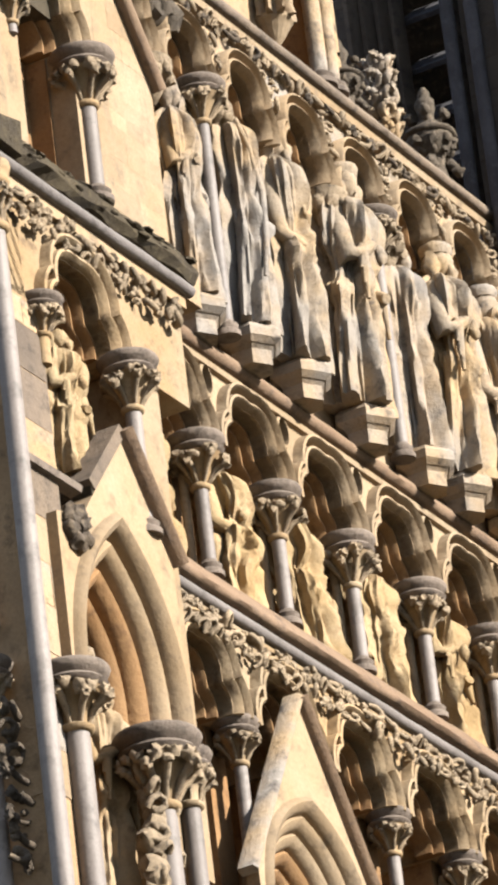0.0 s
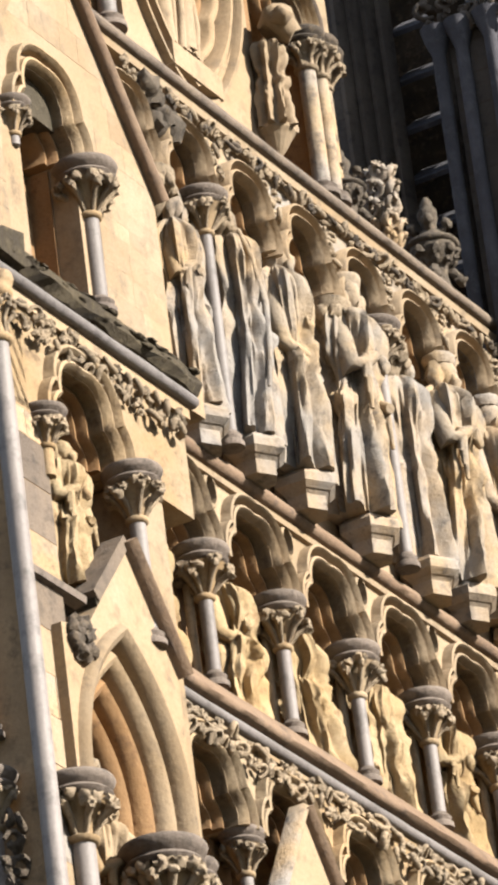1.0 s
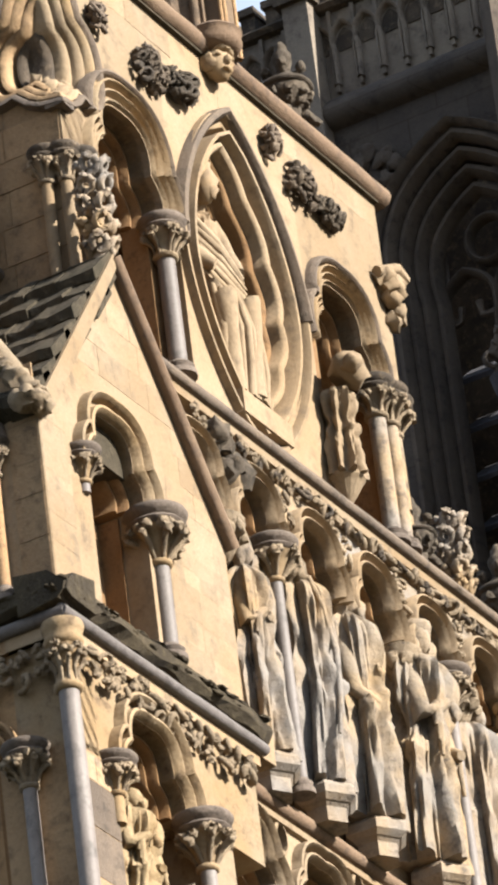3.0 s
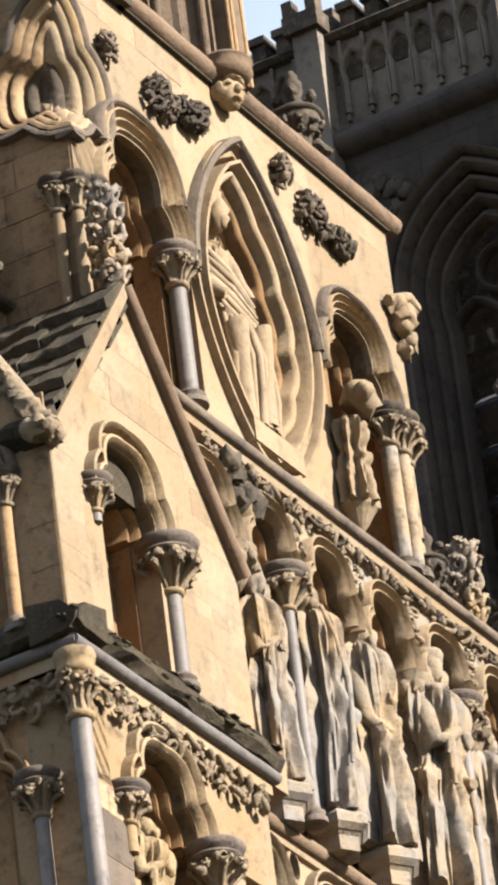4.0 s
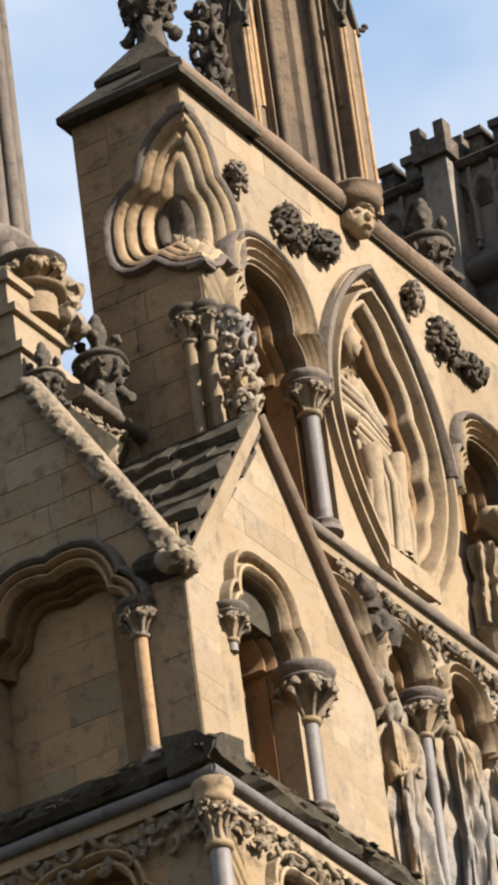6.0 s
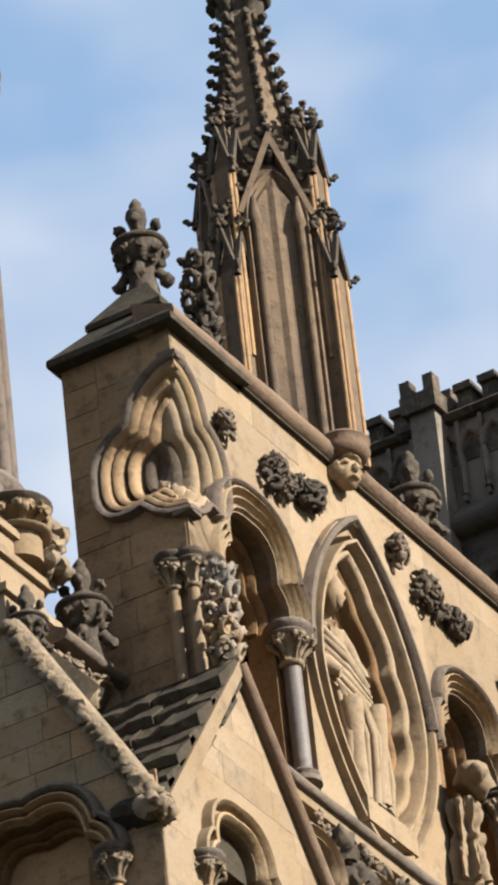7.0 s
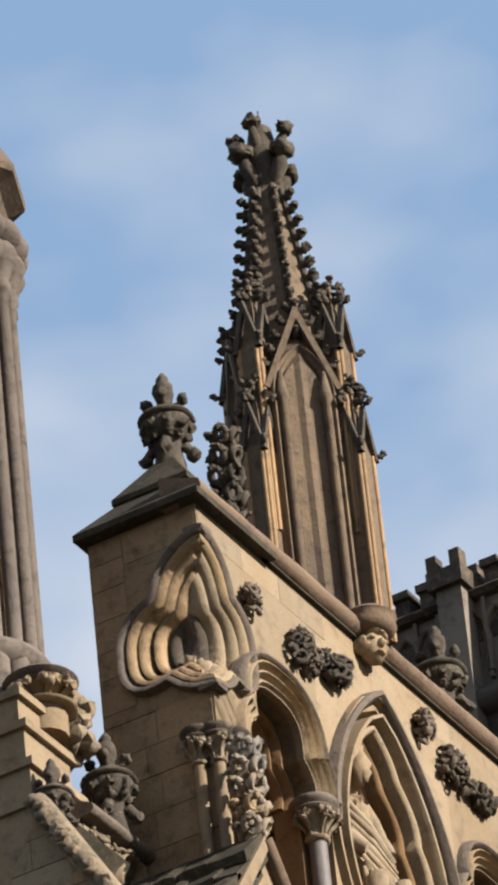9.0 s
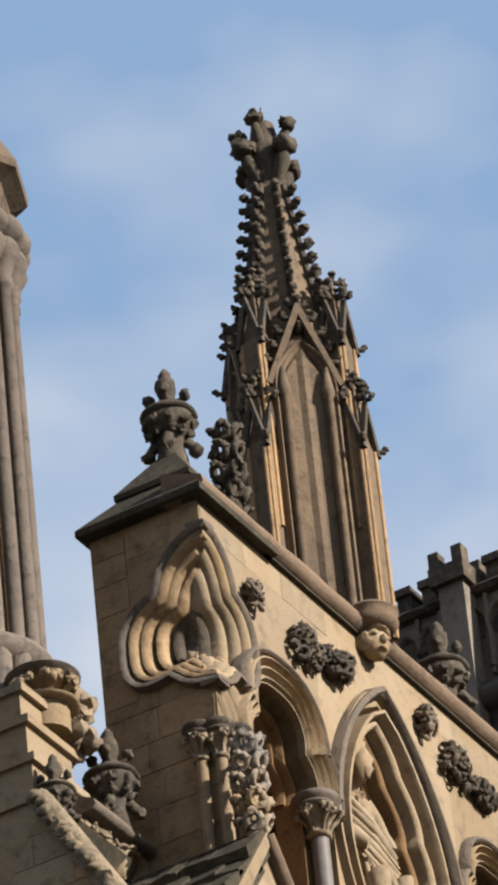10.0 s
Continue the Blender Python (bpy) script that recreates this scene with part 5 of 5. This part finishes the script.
for k in range(4):
    q = Matrix.Rotation(radians(90 * k), 4, "Z")
    for nm, ob in (("panel", slab(bmesh.new(), [(-0.2, 0.1)] + lancet(0, 2.72, 0.2, 0.52) + [(0.2, 0.1)], -0.515, -0.46)),):
        o = part(nm, ob, SPIRE, sp, "pale sunk panel")
        o.matrix_basis = q
    for wd, dp in ((0.21, -0.50), (0.27, -0.53)):
        o = part("panel_frame", sweep(bmesh.new(), [(-wd, 0.1)] + lancet(0, 2.72, wd, 0.46 + wd * 0.6) + [(wd, 0.1)], [(-0.01, -0.44), (-0.01, dp - 0.02), (0.02, dp - 0.05), (0.045, dp - 0.02), (0.05, -0.44)]), SPIRE, sp, smooth=True)
        o.matrix_basis = q
    o = part("gablet", slab(bmesh.new(), [(-0.38, 2.86), (-0.33, 2.84), (0, 3.68), (0.33, 2.84), (0.38, 2.86), (0, 3.86)], -0.58, -0.40), SPIRE, sp)
    o.matrix_basis = q
    for t in (0.1, 0.27, 0.44, 0.61, 0.78):
        for u in (-1, 1):
            o = part("gablet_crocket", (lambda bm: (crocket(bm, (u * 0.40 * (1 - t), -0.52, 2.88 + 1.0 * t), (u * 0.8, -0.2, 0), 0.075, t * 9 + k), bm)[1])(bmesh.new()), FINIAL, sp, smooth=True)
            o.matrix_basis = q
    bm = bmesh.new()
    for j in range(4):
        a = j * math.pi / 2
        crocket(bm, (0, -0.5, 3.84), (math.cos(a), math.sin(a), 0), 0.07, j + k * 3.3)
    o = part("gablet_tip", bm, FINIAL, sp, smooth=True)
    o.matrix_basis = q
    d = radians(90 * k - 45)
    c, n = math.cos(d), math.sin(d)
    pinnacle(sp, 0.665 * c, 0.665 * n, 0.0, 2.12, 0.115, d + math.pi / 2, 5 + k)
    pinnacle(sp, 0.56 * c, 0.56 * n, 1.2, 3.38, 0.12, d + math.pi / 2, 25 + k)
    for u in (-1, 1):
        e = d + u * 0.42
        part("edge_shaft", lathe(bmesh.new(), [(0.045, 0.0), (0.045, 2.7), (0.07, 2.74), (0.06, 2.8), (0.02, 3.05)], 0.60 * math.cos(e), 0.60 * math.sin(e), 8), SPIRE, sp, smooth=True)
SPZ0, SPZ1, SR0, SR1 = 3.45, 5.6, 0.45, 0.15
part("spire_cone", lathe(bmesh.new(), [(SR0, SPZ0), (SR1, SPZ1)], n=8), SPIRE, sp)
for k in range(8):
    a = k * math.pi / 4
    bm = tube(bmesh.new(), [((SR0 + 0.01) * math.cos(a), (SR0 + 0.01) * math.sin(a), SPZ0), ((SR1 + 0.01) * math.cos(a), (SR1 + 0.01) * math.sin(a), SPZ1)], 0.03, 6)
    for j in range(12):
        t = (j + 0.5) / 12.2
        q = SR0 + (SR1 - SR0) * t
        crocket(bm, (q * math.cos(a), q * math.sin(a), SPZ0 + (SPZ1 - SPZ0) * t), (math.cos(a), math.sin(a), 0), 0.082, j * 1.3 + k * 7)
    part("crocket_rib", bm, FINIAL, sp, smooth=True)
fin = part("finial", lathe(bmesh.new(), [(0.13, 5.52), (0.15, 5.62), (0.12, 5.68), (0.2, 5.93), (0.22, 6.08), (0.15, 6.18), (0.13, 6.33), (0.11, 6.42), (0.04, 6.48)], n=12, wob=0.2), FINIAL, sp, smooth=True)
for z, q, r, turn in ((5.94, 0.24, 0.12, 0.5), (6.3, 0.20, 0.09, 1.0)):
    for j in range(4):
        a = j * math.pi / 2 + turn
        d = Vector((math.cos(a), math.sin(a), 0))
        bm = tube(bmesh.new(), [d * 0.12 + Vector((0, 0, z - 0.26)), d * q + Vector((0, 0, z - 0.1)), d * (q + 0.06) + Vector((0, 0, z + 0.04))], [r * 0.5, r * 0.7, r * 0.3], 8)
        lump(bm, d * (q + 0.07) + Vector((0, 0, z + 0.05)), (r * 0.95, r * 0.95, r * 0.8), 0.7, 2.6, seed=j * 3 + z)
        for i in (-1, 1):
            lump(bm, d * (q + 0.04) + Vector((-d.y, d.x, 0)) * r * 0.6 * i + Vector((0, 0, z + 0.06)), (r * 0.6, r * 0.6, r * 0.5), 0.6, 3, seed=i + j * 5 + z)
        part("finial_leaf", bm, FINIAL, fin, smooth=True)
part("rod", tube(bmesh.new(), [(0, 0, 6.44), (0, 0, 6.66)], 0.008, 6), IRON, sp)

# ---- linking wall and turret behind the front gable ----
link = thing("wall_link", "low linking wall with cornice behind the gable", "wall", kind="structure")
part("core", box(bmesh.new(), 0.75, 1.745, 0.86, 1.1, 27, 31.02), CREAM, link)
part("cornice", run(bmesh.new(), [(1.1, 31.04), (0.76, 31.06), (0.72, 31.10), (0.73, 31.16), (0.85, 31.22), (1.1, 31.24)], 0.7, 1.742, 0.006), HOOD, link, smooth=True)
lp = trefoil(1.42, 30.62, 0.16, 0.24)
archivolt(link, lp, 0.84, 0.05, GOLD, GOLD, 0.12, 2, hood=False)
part("leaf_band", foliage(bmesh.new(), RNG, 0.8, 1.7, 30.85, 31.02, 0.84, 0.06), CARVED, link, smooth=True)
tur = thing("turret", "round clustered turret on a stepped stone base", "turret")
for x1, y0, z0, z1 in ((1.12, 0.92, 29.4, 31.0), (0.98, 0.97, 31.0, 31.4), (0.84, 1.0, 31.4, 31.8), (0.74, 1.04, 31.8, 32.14)):
    bm = box(bmesh.new(), 0.1, x1, y0, 3.2, z0, z1 - 0.08)
    slab(bm, [(0.06, z1 - 0.08), (x1 + 0.05, z1 - 0.08), (x1 - 0.02, z1), (0.06, z1)], y0 - 0.05, 3.2)
    part("base_course", bm, CREAM, tur)
UX, UY = 0.90, 1.92
part("drum", lathe(bmesh.new(), [(0.44, 31.9), (0.44, 37.9)], UX, UY, 24), BROWNSTONE, tur, smooth=True)
for j in range(10):
    a = -2.6 + j * 0.36
    part("shaft", lathe(bmesh.new(), [(0.1, 32.2), (0.12, 32.9), (0.07, 33.1), (0.07, 36.98), (0.10, 37.02), (0.10, 37.1), (0.08, 37.16), (0.15, 37.34), (0.2, 37.42), (0.17, 37.5), (0.15, 37.54), (0.22, 37.6), (0.24, 37.68), (0.2, 37.76)], UX + 0.57 * math.cos(a), UY + 0.57 * math.sin(a), 14, 0.05), RING, tur, smooth=True)
part("ring", lathe(bmesh.new(), [(0.56, 32.78), (0.68, 32.84), (0.73, 32.95), (0.68, 33.04), (0.46, 33.1)], UX, UY, 32), RING, tur, smooth=True)
part("arch_ring", lathe(bmesh.new(), [(0.46, 37.7), (0.62, 37.76), (0.60, 38.05), (0.66, 38.2), (0.83, 38.3), (0.84, 38.38), (0.64, 38.78), (0.1, 39.7)], UX, UY, 8), SPIRE, tur)
stub = column("short drum with round ring and leaf carving", 0.22, 0.6, 0.32, 0.34, Matrix.Translation((0.66, 1.12, 32.52)), RNG, ring_mat=RING, cap_mat=CREAM, shaft_mat=CREAM, base=False)
tagged(stub, category="drum")
bm = bmesh.new()
for j in range(16):
    lump(bm, (0.98 + RNG.uniform(-0.1, 0.12), 1.02 + RNG.uniform(-0.1, 0.1), 31.85 + RNG.uniform(0, 0.6)), (0.1, 0.1, 0.1), 0.6, 3, seed=j * 9.1)
tagged(part("leaf_carving", bm, CARVED, smooth=True), "weathered leaf carving on the turret base", "carving")
urn_finial("small leafy knob on the turret base", pose(0.16, 0.80, 30.62), 19, 0.7)

# ---- shaded tower behind ----
TWX, WC, WH = 11.0, 0.42, 0.94
twm = FRONT(TWX, 0.0)
tw = thing("tower", "sooty, shade-darkened stone bell tower with traceried window", "tower", twm)
win = lancet(-WC, 35.4, WH, 1.72, 0.2)
bm = bmesh.new()
slab(bm, [(-3.2, 0), (-3.2, 38.0), (5, 38.0), (5, 0), (-WC + WH, 0), (-WC + WH, 30)] + list(reversed(win)) + [(-WC - WH, 30), (-WC - WH, 0)], 0.0, 0.9)
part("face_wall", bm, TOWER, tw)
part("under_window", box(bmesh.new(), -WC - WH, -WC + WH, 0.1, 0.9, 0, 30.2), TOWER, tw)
# solid dark block added as the darkness of the unlit belfry
part("belfry_dark", box(bmesh.new(), -3.1, 5, 1.6, 8, 0, 38.6), CRUST_SHADE, tw)
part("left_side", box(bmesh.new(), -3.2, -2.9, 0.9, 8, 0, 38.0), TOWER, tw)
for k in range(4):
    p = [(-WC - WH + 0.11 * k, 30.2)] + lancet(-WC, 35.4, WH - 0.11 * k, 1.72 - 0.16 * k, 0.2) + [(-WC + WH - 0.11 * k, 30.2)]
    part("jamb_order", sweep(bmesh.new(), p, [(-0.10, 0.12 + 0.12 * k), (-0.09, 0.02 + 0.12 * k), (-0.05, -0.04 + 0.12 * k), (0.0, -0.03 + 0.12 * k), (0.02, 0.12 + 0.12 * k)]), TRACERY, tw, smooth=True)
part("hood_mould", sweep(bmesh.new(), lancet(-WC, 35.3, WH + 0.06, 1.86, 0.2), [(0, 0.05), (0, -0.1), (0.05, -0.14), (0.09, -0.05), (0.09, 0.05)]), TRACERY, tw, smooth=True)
for c in (-WC - 0.33, -WC + 0.33):
    p = [(c - 0.31, 30.2)] + lancet(c, 35.15, 0.31, 0.62, 0.22) + [(c + 0.31, 30.2)]
    part("light_frame", sweep(bmesh.new(), p, [(-0.03, 0.62), (-0.04, 0.48), (0.0, 0.44), (0.04, 0.48), (0.04, 0.62)]), TRACERY, tw, smooth=True)
    for s in (-1, 1):
        part("cusp", tube(bmesh.new(), [(c + s * 0.28, 0.54, 35.2), (c + s * 0.12, 0.54, 35.22), (c + s * 0.1, 0.54, 35.38)], [0.05, 0.035, 0.05], 6), TRACERY, tw, smooth=True)
    for j in range(8):
        z = 30.5 + 0.575 * j
        lv = part("louvre", slab(bmesh.new(), [(c - 0.32, 0), (c + 0.32, 0), (c + 0.32, 0.05), (c - 0.32, 0.05)], 0, 0.62), LOUVRE, tw)
        lv.matrix_basis = Matrix.Translation((0, 0.56, z)) @ pose(0, 0, 0, 38)
circ = [(-WC + 0.24 * math.cos(a / 12 * math.pi), 36.05 + 0.26 * math.sin(a / 12 * math.pi)) for a in range(24)]
part("tracery_ring", sweep(bmesh.new(), list(reversed(circ)), [(-0.03, 0.6), (-0.03, 0.48), (0.0, 0.45), (0.04, 0.48), (0.04, 0.6)], True), TRACERY, tw, smooth=True)
for s in (-1, 1):
    part("tracery_bar", tube(bmesh.new(), [(-WC + s * 0.55, 0.54, 35.6), (-WC + s * 0.54, 0.54, 36.35)], 0.035, 6), TRACERY, tw, smooth=True)
    bm = bmesh.new()
    for j in range(12):
        lump(bm, (-WC + s * (0.75 + 0.02 * j + RNG.uniform(-0.12, 0.2)), -0.03, 36.75 + RNG.uniform(0, 0.5)), (0.1, 0.06, 0.09), 0.6, 3, seed=j * 2.9)
    part("spandrel_carving", bm, TRACERY, tw, smooth=True)
# parapet
part("string", run(bmesh.new(), [(0.1, 37.62), (-0.1, 37.66), (-0.2, 37.74), (-0.18, 37.86), (-0.02, 38.02), (0.1, 38.04)], -3.3, 5), TOWER, tw, smooth=True)
part("parapet_wall", box(bmesh.new(), -3.2, 5, 0.06, 0.5, 38.0, 39.16), PANEL, tw)
for k in range(-6, 14):
    c = -1.5 + 0.275 * k
    p = [(c - 0.10, 38.18)] + lancet(c, 38.62, 0.10, 0.3, 0.2) + [(c + 0.10, 38.18)]
    blind = part("blind_arch", sweep(bmesh.new(), p, [(-0.0, 0.08), (0.0, -0.01), (0.03, -0.03), (0.035, -0.01), (0.035, 0.08)]), PANEL, tw, smooth=True)
    # dark slab paints the shadow under each blind arch head
    part("head_shadow", slab(bmesh.new(), lancet(c, 38.60, 0.085, 0.27, 0.2), 0.045, 0.065), CRUST_SHADE, tw)
    part("mullion", box(bmesh.new(), c + 0.118, c + 0.157, 0.0, 0.08, 38.1, 39.1), PANEL, tw)
part("parapet_string", run(bmesh.new(), [(0.1, 39.1), (-0.03, 39.12), (-0.08, 39.17), (-0.03, 39.22), (0.55, 39.24), (0.55, 39.1)], -3.25, 5), CRUST_SHADE, tw)
mer = bmesh.new()
box(mer, -0.085, 0.085, 0.05, 0.45, 39.2, 39.46)
box(mer, -0.105, 0.105, 0.0, 0.5, 39.46, 39.55)
mer0 = part("merlon", mer, CRUST_SHADE, tw)
for k in range(16):
    o = new("merlon", mer0.data)
    o.parent = tw
    o.matrix_basis = Matrix.Translation((-1.52 + 0.295 * k, 0, 0))
for u in (-2.30, -2.60):
    o = new("merlon", mer0.data)
    o.parent = tw
    o.matrix_basis = Matrix.Translation((u, 0, 0))
mer0.matrix_basis = Matrix.Translation((-2.9, 0, 0))
part("pilaster", box(bmesh.new(), -2.06, -1.76, -0.22, 0.1, 36.2, 39.2), PANEL, tw)
part("pilaster_cap", box(bmesh.new(), -2.12, -1.70, -0.3, 0.4, 39.2, 39.42), CRUST_SHADE, tw)
for u in (-2.05, -1.77):
    for d in (-0.2, 0.2):
        part("pilaster_merlon", box(bmesh.new(), u - 0.06, u + 0.06, d - 0.08, d + 0.08, 39.42, 39.62), CRUST_SHADE, tw)
# canopied buttress of the tower
but = thing("tower_buttress", "dark canopied buttress with leafy gablet and shafts", "buttress", FRONT(10.45, 0.0))
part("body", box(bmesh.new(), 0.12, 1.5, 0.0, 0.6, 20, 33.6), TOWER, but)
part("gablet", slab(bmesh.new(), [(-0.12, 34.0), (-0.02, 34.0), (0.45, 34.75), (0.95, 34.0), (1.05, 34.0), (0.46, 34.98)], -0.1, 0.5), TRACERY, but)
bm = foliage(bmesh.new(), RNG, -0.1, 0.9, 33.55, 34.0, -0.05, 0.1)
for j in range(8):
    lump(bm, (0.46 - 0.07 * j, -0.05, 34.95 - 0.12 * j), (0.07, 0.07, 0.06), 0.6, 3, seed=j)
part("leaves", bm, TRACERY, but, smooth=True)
for u in (0.02, 0.28, 0.6):
    part("shaft", lathe(bmesh.new(), [(0.07, 20), (0.07, 33.4), (0.14, 33.6), (0.16, 33.7)], u, -0.06, 10), LOUVRE, but, smooth=True)
part("pinnacle", tube(bmesh.new(), [(0.45, 0.2, 34.6), (0.45, 0.2, 38.5)], 0.2, 4), TRACERY, but)

ashlar(top, random.Random(21), 1.78, 7.9, 34.24, 34.54, 0.0, ASHLAR, 0.3, (0.45, 0.9), None, lambda x, xe, z, zt: 4.2 < xe and x < 5.5)
ashlar(top, random.Random(22), -1.12, -0.02, 30.5, 32.7, 0.0, GREYSTONE, 0.33, (0.35, 0.6), None, None, FRONT(TX0, 0.0))
ashlar(top, random.Random(23), -1.12, -0.78, 32.7, 34.5, 0.0, GREYSTONE, 0.33, (0.3, 0.36), None, None, FRONT(TX0, 0.0))
ashlar(top, random.Random(24), -0.78, -0.02, 34.2, 34.52, 0.0, GREYSTONE, 0.3, (0.3, 0.5), None, None, FRONT(TX0, 0.0))

for ob in list(bpy.data.objects):
    if ob.name.split(".")[0] in ("leaf_band", "carved_leaves", "dark_leaves", "leaf_edge", "spandrel_carving", "leaves", "leaf_collar", "crocket_rib"):
        ob["kind"] = "stuff"
